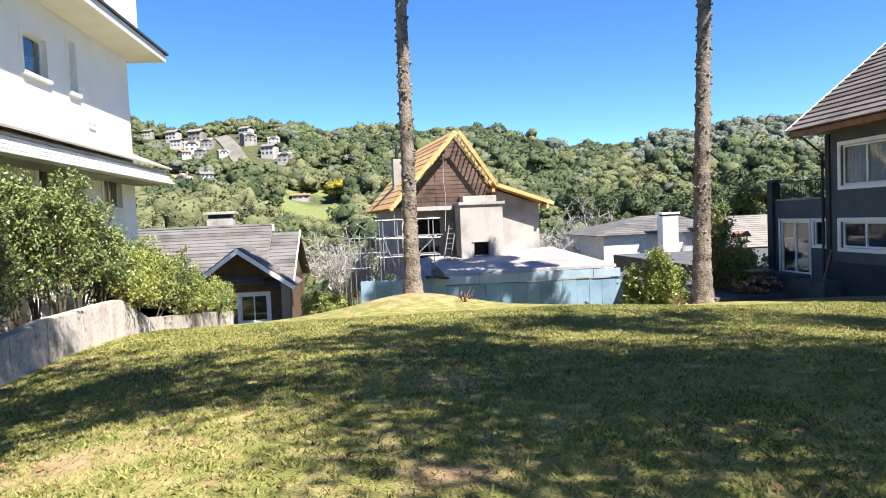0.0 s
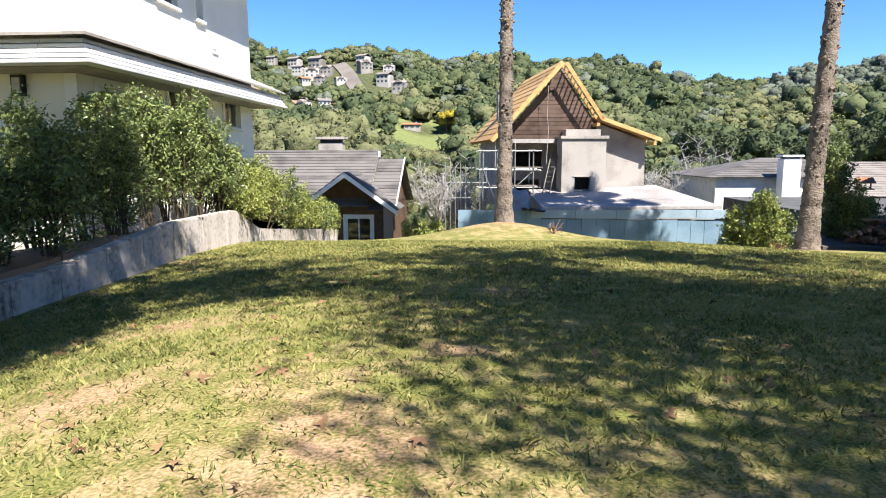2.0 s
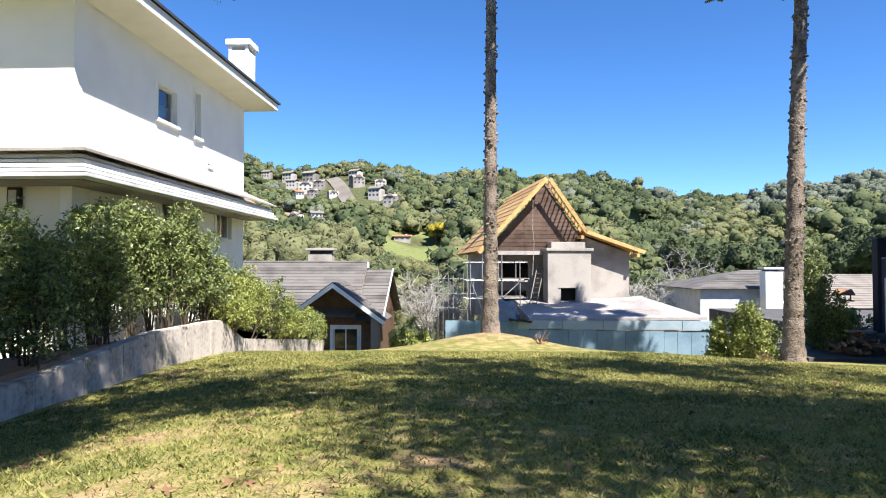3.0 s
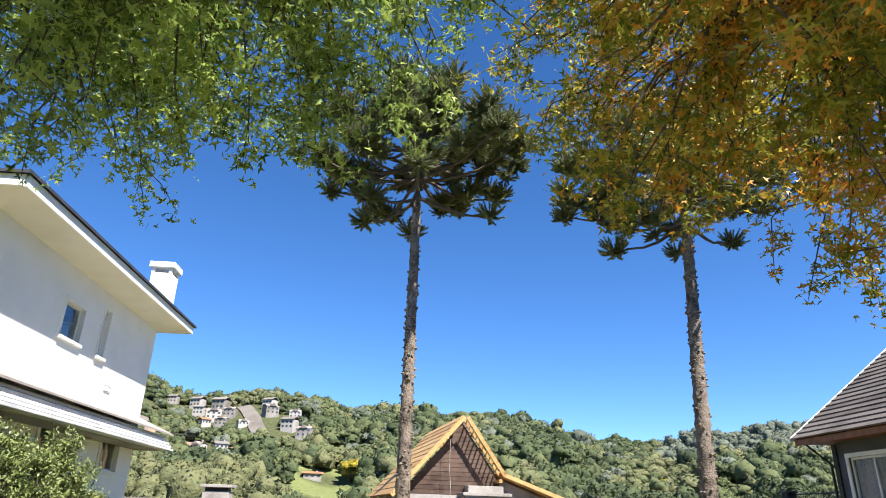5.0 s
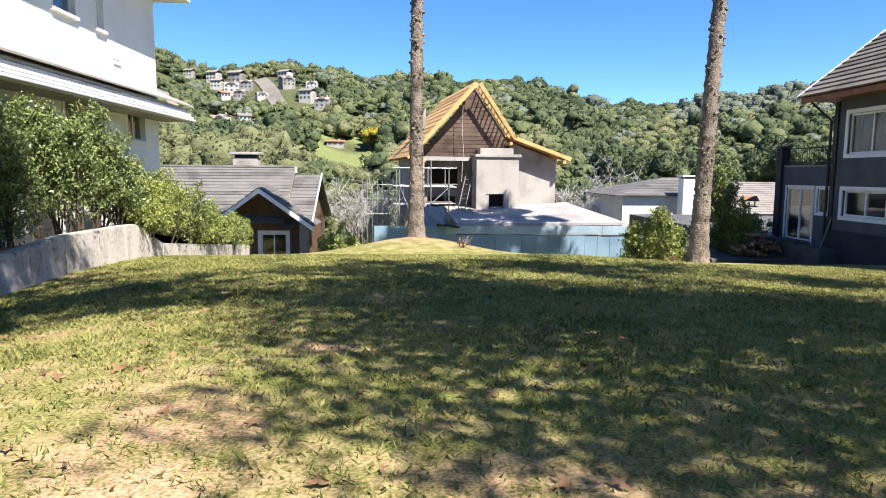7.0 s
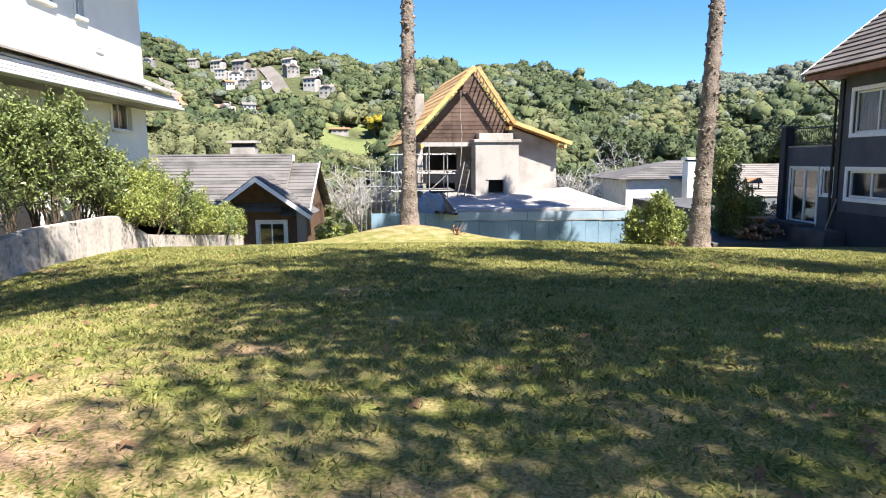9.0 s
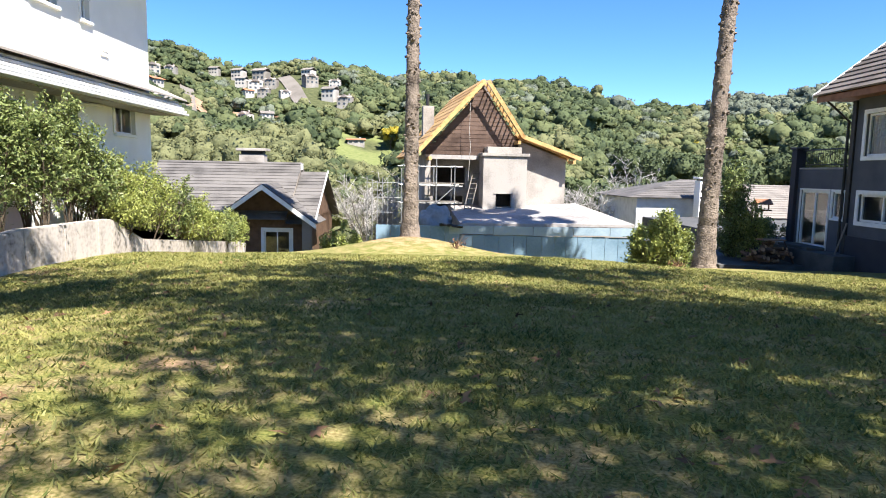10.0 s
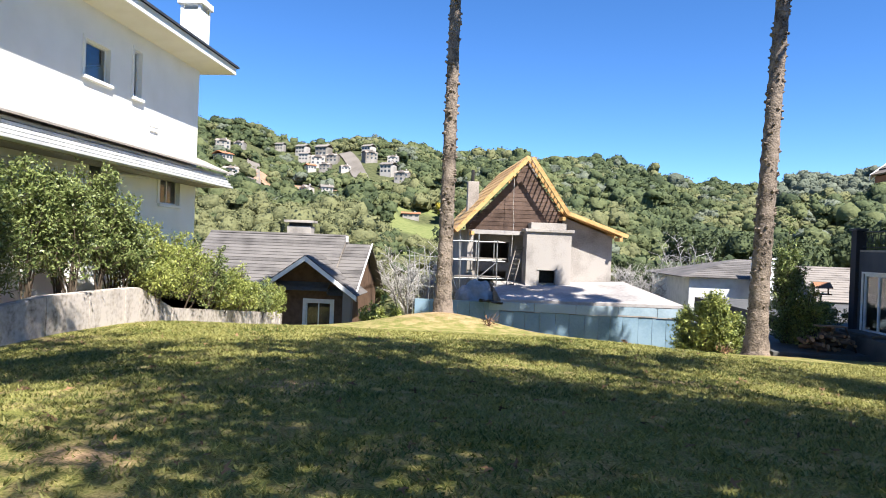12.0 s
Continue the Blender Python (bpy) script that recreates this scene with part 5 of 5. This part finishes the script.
def far_house(kind, roof_mat):
    """A distant villa with roof, door and windows."""
    random.seed(kind + 300)
    h = thing("far_villa", "distant pale villa among trees on the hillside", "house", group="villas on the hill")
    w, d, z = random.uniform(7, 10), random.uniform(6, 8), random.choice((3.2, 5.6))
    part("wall", boxed(-w / 2, w / 2, -d / 2, d / 2, -3, z), M_FARWALL, h)
    roof = bmesh.new()
    o, p = 0.7, random.uniform(1.4, 2.4)
    if kind % 2:
        prism(roof, [(-w / 2 - o, -d / 2 - o, z), (w / 2 + o, -d / 2 - o, z), (w / 2 + o, 0, z + p), (-w / 2 - o, 0, z + p)], (0, 0, 0.2))
        prism(roof, [(-w / 2 - o, d / 2 + o, z), (w / 2 + o, d / 2 + o, z), (w / 2 + o, 0, z + p), (-w / 2 - o, 0, z + p)], (0, 0, 0.2))
    else:
        prism(roof, [(-d / 4 - 1, -d / 2 - o, z), (d / 4 + 1, -d / 2 - o, z), (0.3, -d / 2 - o, z + p), (-0.3, -d / 2 - o, z + p)], (0, d, 0))
        prism(roof, [(-w / 2 - o, -d / 2, z), (w / 2 + o, -d / 2, z), (w / 2 - 1, 0, z + p * 0.8), (-w / 2 + 1, 0, z + p * 0.8)], (0, 0.2, 0.15))
        prism(roof, [(-w / 2 - o, d / 2, z), (w / 2 + o, d / 2, z), (w / 2 - 1, 0, z + p * 0.8), (-w / 2 + 1, 0, z + p * 0.8)], (0, -0.2, 0.15))
    part("roof", roof, roof_mat, h)
    n = 3
    for fl in range(2 if z > 4 else 1):
        for k in range(n):
            x = -w / 2 + w * (k + 0.5) / n
            part("window", boxed(x - 0.7, x + 0.7, -d / 2 - 0.06, -d / 2 - 0.01, 0.9 + 2.6 * fl, 2.3 + 2.6 * fl), M_FARGLASS, h)
    part("chimney", boxed(w * 0.2, w * 0.2 + 0.8, 0.3, 1.1, z, z + p + 0.9), M_FARWALL, h)
    return h


models = [far_house(k, (M_FARROOF, M_TILE_PALE, M_FARROOF, M_REDROOF)[k]) for k in range(4)]
for i, (p, s) in enumerate(HOUSES):
    turn = math.degrees(math.atan2(-(p.x - 3), p.y)) + random.uniform(-40, 40)
    m = pose(p.x, p.y, p.z + 0.6, 0, 0, turn) @ Matrix.Scale(0.52 * s, 4)
    src = models[(i * 7) % 3 if i % 9 else 3]
    if i < 4:
        models[i].matrix_world = m
    else:
        c = copy_thing(src, m)
        c.scale = (0.52 * s,) * 3
red = on_hill(-6.9, 2.3)
lodge = copy_thing(models[3], pose(red.x, red.y, red.z, 0, 0, 8))
lodge["label"], lodge.scale = "low lodge with an orange-red roof by the meadow", (0.75, 0.6, 0.4)


def hill_road(label, stops, width):
    """A road laid on the slope through bearings and elevations."""
    pts = [on_hill(a, e) for a, e in stops]
    bm = bmesh.new()
    prev = None
    for p, q in zip(pts, pts[1:]):
        for k in range(12):
            m = p.lerp(q, k / 12)
            d = (q - p).cross(Vector((0, 0, 1))).normalized() * width / 2
            cur = []
            for e in (m - d, m + d):
                cur.append(bm.verts.new((e.x, e.y, ground_z(e.x, e.y) + 0.6)))
            if prev:
                bm.faces.new((prev[0], prev[1], cur[1], cur[0]))
            prev = cur
    bmesh.ops.recalc_face_normals(bm, faces=bm.faces[:])
    return tagged(mesh_object("road", bm, M_ROADFAR), label, "road", kind="structure")


hill_road("pale straight street climbing the far hill", [(-20.4, 3.6), (-20.6, 5.4), (-20.7, 7.2)], 5.0)
hill_road("pale street running across the far hillside", [(-11.3, 5.4), (-12.1, 6.7), (-13.1, 7.7)], 6.0)
ROADS = [on_hill(a, e) for a, e in [(-20.3, 3.7), (-20.4, 4.4), (-20.6, 5.0), (-20.6, 5.6), (-20.7, 6.2), (-20.7, 6.8), (-20.8, 7.4), (-11.4, 5.3), (-11.7, 5.7), (-12.1, 6.2), (-12.4, 6.6), (-12.7, 7.1), (-13, 7.6)]]
for az, elev, wd in ((-18.8, 4.4, 20), (-14.6, 7.9, 24), (-6.7, 4.2, 11), (-13.9, 4.5, 9)):
    p = on_hill(az, elev)
    bm = bmesh.new()
    bmesh.ops.create_grid(bm, x_segments=12, y_segments=8, size=0.5)
    for v in bm.verts:
        x, y = p.x + v.co.x * wd * (1 + 0.3 * noise.noise((v.co.y * 3, az, 0))), p.y + v.co.y * wd * 0.8
        v.co = (x, y, ground_z(x, y) + 0.5)
    tagged(mesh_object("bare_earth_slope", bm, M_EARTH), "bare reddish earth cutting on the hillside", "earth bank", kind="structure")


def woods():
    rng = np.random.default_rng(31)
    dark, mid, pale, grey, near = [([], []) for _ in range(5)]
    clear = [(p.x, p.y, 5.0 * s) for p, s in HOUSES] + [(p.x, p.y, 10.0) for p in FIELD] + [(p.x, p.y, 8.0) for p in ROADS] + [(red.x, red.y, 12.0)]
    clear = np.array(clear)
    for _ in range(8000):
        az = rng.uniform(-34, 40)
        far = 425 + 170 * smooth(11, 21, az)
        d = 75 + (far - 75) * rng.uniform() ** 0.62
        x, y = 3 + d * math.sin(math.radians(az)), d * math.cos(math.radians(az))
        if y < 66 and -20 < x < 40:
            continue
        town = -25 < az < -8 and d > 215 and d < 400
        if town and rng.uniform() < 0.1:
            continue
        gap = np.hypot(clear[:, 0] - x, clear[:, 1] - y) < clear[:, 2]
        blocked = gap.any()
        # keep the sight line to each villa open just below it
        if not blocked and town:
            for p, s in HOUSES:
                if abs(math.degrees(math.atan2(p.x - 3, p.y)) - az) < 1.0 * s and 0 < p.y - y < 13:
                    blocked = True
        if -9.0 < az < -4.0 and 100 < d < FIELD[0].length:
            blocked = blocked or rng.uniform() < 0.35
        if blocked or rng.uniform() < 0.12:
            continue
        size = rng.uniform(4.2, 7.5) * (1.0 + 0.6 * rng.uniform() ** 4) * (0.8 if d < 140 else 1.0) * (0.7 if town else 1.0)
        if abs(az + 6) < 3.5 and d < 175:
            size *= 0.7
        z = ground_z(x, y) + size * 0.26
        patch = noise.noise((x * 0.022, y * 0.022, 5)) + rng.normal(0, 0.28)
        bucket = pale if patch > 0.34 else mid if patch > -0.06 else dark
        # The far ridge takes the haze-tinted foliage; a few scattered trees share it.
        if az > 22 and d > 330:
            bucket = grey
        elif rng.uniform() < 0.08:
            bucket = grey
        if d < 185 and az < 3 and bucket is not dark:
            bucket = near
        bucket[0].append((x, y, z))
        bucket[1].append(size)
    for (c, s), mat, label in ((dark, M_WOODS, "dense dark green woodland covering the far hills"), (mid, M_WOODS_MID, "mid green woodland covering the far hills"), (pale, M_WOODS_PALE, "patches of paler olive woodland on the hills"), (grey, M_WOODS_GREY_HAZE, "grey-green woodland, its colour paled for haze, mostly on the far ridge"), (near, M_WOODS_PALE, "pale olive trees at the foot of the hills")):
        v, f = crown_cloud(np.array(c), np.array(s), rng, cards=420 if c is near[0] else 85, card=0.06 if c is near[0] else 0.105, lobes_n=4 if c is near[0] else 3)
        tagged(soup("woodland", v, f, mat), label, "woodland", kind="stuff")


woods()


def mid_tree(label, base, size, mat, seed, stretch=1.0, cards=900):
    """A broad tree further off: trunk, limbs and a ragged crown."""
    random.seed(seed)
    rng = np.random.default_rng(seed)
    t = thing("broadleaf_tree", label, "tree", base, group="trees below the lawn")
    h = size * 1.1 * stretch
    bm = bmesh.new()
    limb(bm, [Vector((0, 0, -0.5)), Vector((0.1, 0, h * 0.3)), Vector((0, 0.1, h * 0.7))], [size * 0.035, size * 0.025, size * 0.012], 8)
    part("trunk", bm, M_OAKBARK, t)
    lobes = []
    for k in range(14):
        a, r = random.uniform(0, 6.28), size * 0.38 * math.sqrt(random.random())
        p = Vector((math.cos(a) * r, math.sin(a) * r, h * random.uniform(0.42, 0.92)))
        lobes.append(p)
        bm = bmesh.new()
        limb(bm, bent(Vector((0, 0, h * 0.3)), p, 0.1, 4, 0.1), [size * 0.014, size * 0.012, size * 0.009, size * 0.006, 0.01], 5)
        part("limb", bm, M_OAKBARK, t)
    v, f = crown_cloud(np.array([tuple(p) for p in lobes]), np.full(len(lobes), size * 0.42), rng, cards=cards // 14 * 7, card=0.07, lobes_n=1)
    tagged(soup("crown", v, f, mat, t), kind="stuff")
    return t


for i, (x, y, z, s, mat, st) in enumerate([
        (24.5, 62, -8, 9.5, M_WOODS, 1.0), (31, 66, -8, 10, M_WOODS, 1.0), (37, 64, -8, 10, M_WOODS, 1.05), (44, 68, -8, 11, M_WOODS, 1.05), (28, 74, -8, 10.5, M_WOODS, 1.05), (19, 66, -8, 8, M_WOODS, 0.9),
        (51, 66, -8, 11, M_WOODS, 1.0), (13, 62, -8, 7.5, M_WOODS_PALE, 0.9), (6, 70, -9, 7, M_WOODS_PALE, 0.85), (-8, 66, -8, 7.5, M_WOODS_PALE, 0.95), (-15, 60, -7, 7.5, M_WOODS_PALE, 1.0), (-22, 64, -7, 8, M_WOODS_PALE, 1.0),
        (-28, 62, -7, 8.5, M_WOODS_PALE, 1.0), (-1, 64, -8.5, 6.2, M_WOODS_PALE, 0.85), (-12, 75, -9, 8.5, M_WOODS_PALE, 1.0), (-19, 80, -9, 9, M_WOODS_PALE, 1.0)]):
    mid_tree("leafy tree in the valley below the lawn", (x, y, ground_z(x, y) - 0.2), s, mat, 120 + i, st)
yt = on_hill(-3.9, 1.9)
mid_tree("tree with bright yellow autumn foliage", tuple(yt), 7.5, M_YELLOWTREE, 160, 0.85)
yt2 = on_hill(21.5, 1.6)
mid_tree("tree with bright yellow autumn foliage", tuple(yt2), 6, M_YELLOWTREE, 161, 0.8)


# ---- things on the site and the terrace ----
def scaffold():
    s = thing("scaffold", "steel tube scaffold with boards beside the unfinished wall", "scaffold")
    for x in (1.3, 2.1, 3.0, 4.0):
        for y in (34.6, 35.6):
            part("pole", tubed((x, y, -3.5), (x + random.uniform(-0.04, 0.04), y, random.choice((1.9, 2.1, 1.6)) if x > 1.5 else 1.4), 0.03, 0.03), M_STEEL, s)
    for z in (-0.4, 0.55, 1.5):
        for y in (34.6, 35.6):
            part("ledger", tubed((1.1, y, z), (4.4, y, z + random.uniform(-0.05, 0.05)), 0.026, 0.026), M_STEEL, s)
        for x in (1.3, 2.1, 3.0, 4.0):
            part("transom", tubed((x, 34.4, z + 0.05), (x, 35.8, z + 0.05), 0.024, 0.024), M_STEEL, s)
    for z, x0, x1 in ((0.62, 2.0, 4.5), (-0.33, 1.8, 4.2)):
        for k in range(3):
            part("board", boxed(x0, x1, 34.6 + k * 0.3, 34.87 + k * 0.3, z, z + 0.045), M_TILE_PALE, s)
    part("brace", tubed((2.1, 34.55, -1.2), (4.0, 34.55, 0.5), 0.024, 0.024), M_STEEL, s)
    part("brace", tubed((1.3, 34.55, 0.6), (2.1, 34.55, -1.4), 0.024, 0.024), M_STEEL, s)
    s.matrix_world = SITE_TURN
    return s


def ladder():
    l = thing("ladder", "wooden ladder leaning beside the chimney breast", "ladder")
    a, b = Vector((4.55, 34.9, -0.8)), Vector((5.2, 35.7, 1.3))
    off = Vector((0.38, 0, 0))
    for o in (Vector(), off):
        part("rail", tubed(a + o, b + o, 0.03, 0.03, sides=6), M_TILE_PALE, l)
    for k in range(8):
        p = a.lerp(b, (k + 0.5) / 8)
        part("rung", tubed(p, p + off, 0.018, 0.018, sides=6), M_TILE_PALE, l)
    l.matrix_world = SITE_TURN


def rope():
    r = thing("hanging_rope", "pale rope hanging down the planked gable", "rope")
    bm = bmesh.new()
    limb(bm, [Vector((4.9, 35.4, 4.9)), Vector((4.88, 35.42, 3.4)), Vector((4.95, 35.4, 2.6)), Vector((4.86, 35.4, 0.8))], [0.015] * 4, 6)
    part("strand", bm, M_FARWALL, r)
    r.matrix_world = SITE_TURN


def site_rubble():
    m = thing("cement_mound", "pale rough cement mound at the slab's end", "rubble", (3.1, 32.9, -1.45))
    bm = bmesh.new()
    bmesh.ops.create_icosphere(bm, subdivisions=4, radius=1)
    for v in bm.verts:
        k = 1 + 0.25 * noise.noise(v.co * 1.7) + 0.08 * noise.noise(v.co * 6)
        v.co = Vector((v.co.x * 0.95, v.co.y * 0.8, max(v.co.z, -0.4) * 1.0)) * k
    part("mound", bm, M_SLAB, m, smooth=True)
    # Black sheet in place of the slot's shade below the slab's front edge.
    f = thing("fallen_sheet", "black uneven sheet standing in for the shaded slot under the slab edge", "sheet", (3.85, 30.6, -1.25))
    bm = bmesh.new()
    bmesh.ops.create_grid(bm, x_segments=14, y_segments=6, size=0.5)
    for v in bm.verts:
        v.co = Vector((v.co.x * 1.1, v.co.y * 0.5, 0.12 * noise.noise(v.co * 5) - v.co.x * 0.12))
    bmesh.ops.solidify(bm, geom=bm.faces[:], thickness=0.03)
    part("sheet", bm, M_BLACK, f)


def site_railing():
    t = thing("site_railing", "thin steel mesh railing beside the unfinished house", "railing")
    for k in range(9):
        x = -0.6 + k * 0.28
        part("post", tubed((x, 35.5, -3.6), (x, 35.5, 0.9 - 0.1 * (k % 3)), 0.02, 0.02, sides=6), M_STEEL, t)
    for z in (-1.0, -0.2, 0.6):
        part("rail", tubed((-0.7, 35.5, z), (1.8, 35.5, z), 0.018, 0.018, sides=6), M_STEEL, t)


scaffold()
ladder()
rope()
site_rubble()
site_railing()


def log_pile():
    random.seed(77)
    t = thing("log_pile", "heap of split reddish firewood logs on the terrace", "firewood")
    for k in range(46):
        x = min(15.7, max(14.2, random.gauss(15.0, 0.42)))
        row = max(0, 0.72 - abs(x - 15.0) * 0.6)
        z = -1.70 + random.random() * row
        a = random.uniform(-0.5, 0.5)
        ln, r = random.uniform(0.18, 0.3), random.uniform(0.05, 0.09)
        c = Vector((x, random.uniform(22.8, 23.5), z))
        d = Vector((math.sin(a), -math.cos(a), random.uniform(-0.3, 0.3)))
        log = part("log", tubed(c - d * ln, c + d * ln, r, r * 0.92, sides=9), M_LOG, t)
        part("sawn_end", tubed(c + d * ln, c + d * (ln + 0.006), r * 0.88, r * 0.86, sides=9), M_LOGEND, log)
    part("branch", tubed((15.75, 22.9, -1.77), (15.45, 23.1, -0.95), 0.03, 0.02), M_LOG, t)
    part("branch", tubed((14.5, 22.8, -1.77), (14.2, 23.0, -1.25), 0.03, 0.02), M_LOG, t)
    part("cover_board", boxed(14.6, 15.5, 23.0, 23.4, -0.98, -0.94), M_LOGEND, t)


log_pile()


def bird_table():
    b = thing("bird_table", "small brown bird table on a thin post", "bird table", (16.35, 26.5, -1.25))
    part("post", tubed((0, 0, 0), (0, 0, 1.15), 0.03, 0.03), M_BLACK, b)
    part("tray", boxed(-0.3, 0.3, -0.2, 0.2, 1.15, 1.20), M_FASCIAWOOD, b)
    roof = prismed([(-0.32, -0.24, 1.40), (0.32, -0.24, 1.40), (0.32, 0, 1.60), (-0.32, 0, 1.60)], (0, 0, 0.03))
    prism(roof, [(-0.32, 0.24, 1.40), (0.32, 0.24, 1.40), (0.32, 0, 1.60), (-0.32, 0, 1.60)], (0, 0, 0.03))
    part("roof", roof, M_FASCIAWOOD, b)
    for x in (-0.26, 0.26):
        part("pillar", boxed(x - 0.02, x + 0.02, -0.02, 0.02, 1.20, 1.45), M_FASCIAWOOD, b)


bird_table()
prop = thing("timber_prop", "thin timber leaning on the grey house wall", "timber", (16.2, 21.35, -1.25))
part("pole", tubed((0, 0, 0), (0.32, 0.0, 1.05), 0.03, 0.028, sides=7), M_TILE_PALE, prop)
step = boxed(15.95, 16.58, 22.5, 24.4, -1.246, -1.14, bevel=0.02)
tagged(mesh_object("door_step", step, M_PAVING), "dark stone step before the glazed door", "step", kind="structure")


def twig_sprout(base, h, seed, label):
    random.seed(seed)
    t = thing("dry_sprout", label, "twig", base)
    bm = bmesh.new()
    for k in range(7):
        e = Vector((random.gauss(0, h * 0.4), random.gauss(0, h * 0.4), h * random.uniform(0.5, 1)))
        limb(bm, bent(Vector((0, 0, -0.03)), e, 0.03, 3, 0.02), [0.014, 0.012, 0.009, 0.004], 5)
    part("twig", bm, M_LOG, t)
    rng = np.random.default_rng(seed)
    pos = rng.normal(0, h * 0.28, (60, 3)) * np.array([1, 1, 0.5]) + np.array([0, 0, h * 0.3])
    v, f = scatter(OVAL, OVAL_F, pos, rng.uniform(0.06, 0.12, 60), rng)
    tagged(soup("dead_leaves", v, f, M_DRYLEAF, t), kind="stuff")


twig_sprout((3.75, 20.6, ground_z(3.75, 20.6)), 0.5, 1, "dry reddish sprout on the grassy mound")
twig_sprout((11.1, 21.5, ground_z(11.1, 21.5)), 0.35, 2, "dry twig sprout beside the araucaria trunk")
twig_sprout((8.2, 22.2, ground_z(8.2, 22.2)), 0.25, 3, "dead fallen araucaria sprig on the lawn's edge")


# ---- lawn cover ----
def lawn_cover():
    rng = np.random.default_rng(9)
    n = 470000
    y = 0.8 + 17 * rng.uniform(0, 1, n) ** 1.7
    x = -4.3 + (13.5 + 4.3) * rng.uniform(0, 1, n)
    keep = np.abs(x - 2.8) < 2.2 + 0.85 * y
    x, y = x[keep], y[keep]
    w = np.array([wear_at(a, b) for a, b in zip(x, y)])
    clump = np.array([noise.noise((a * 7.0, b * 7.0, 3)) + 0.6 * noise.noise((a * 2.2, b * 2.2, 8)) for a, b in zip(x, y)])
    keep = (rng.uniform(0, 1, len(x)) > w * 0.8) & (rng.uniform(-0.75, 0.25, len(x)) < clump)
    x, y, clump = x[keep], y[keep], clump[keep]
    z = np.array([ground_z(a, b) for a, b in zip(x, y)])
    m = len(x)
    h = rng.uniform(0.014, 0.034, m) * (1 + 0.03 * y) * (1 + 0.5 * np.clip(clump, -0.6, 0.8))
    a = rng.uniform(0, 2 * np.pi, m)
    wd = rng.uniform(0.004, 0.008, m) * (1 + 0.12 * y)
    lean = rng.normal(0, 1.0, (m, 2)) * h[:, None]
    p0 = np.stack([x - np.cos(a) * wd, y - np.sin(a) * wd, z - 0.005], -1)
    p1 = np.stack([x + np.cos(a) * wd, y + np.sin(a) * wd, z - 0.005], -1)
    p2 = np.stack([x + lean[:, 0], y + lean[:, 1], z + h], -1)
    v = np.stack([p0, p1, p2], 1).reshape(-1, 3)
    tagged(soup("grass", v, np.arange(3 * m).reshape(-1, 3), M_BLADE), "short green and straw-coloured lawn grass", "grass", kind="stuff")
    k = 1400
    y = 1.0 + 18 * rng.uniform(0, 1, k) ** 1.4
    x = rng.uniform(-4.2, 13, k)
    pos = np.stack([x, y, [ground_z(p, q) + 0.025 for p, q in zip(x, y)]], -1)
    v, f = scatter(STAR, STAR_F, pos, rng.uniform(0.03, 0.085, k), rng, tilt=0.45)
    tagged(soup("fallen_leaves", v, f, M_DRYLEAF), "scattered brown fallen oak leaves on the lawn", "leaves", kind="stuff")


lawn_cover()
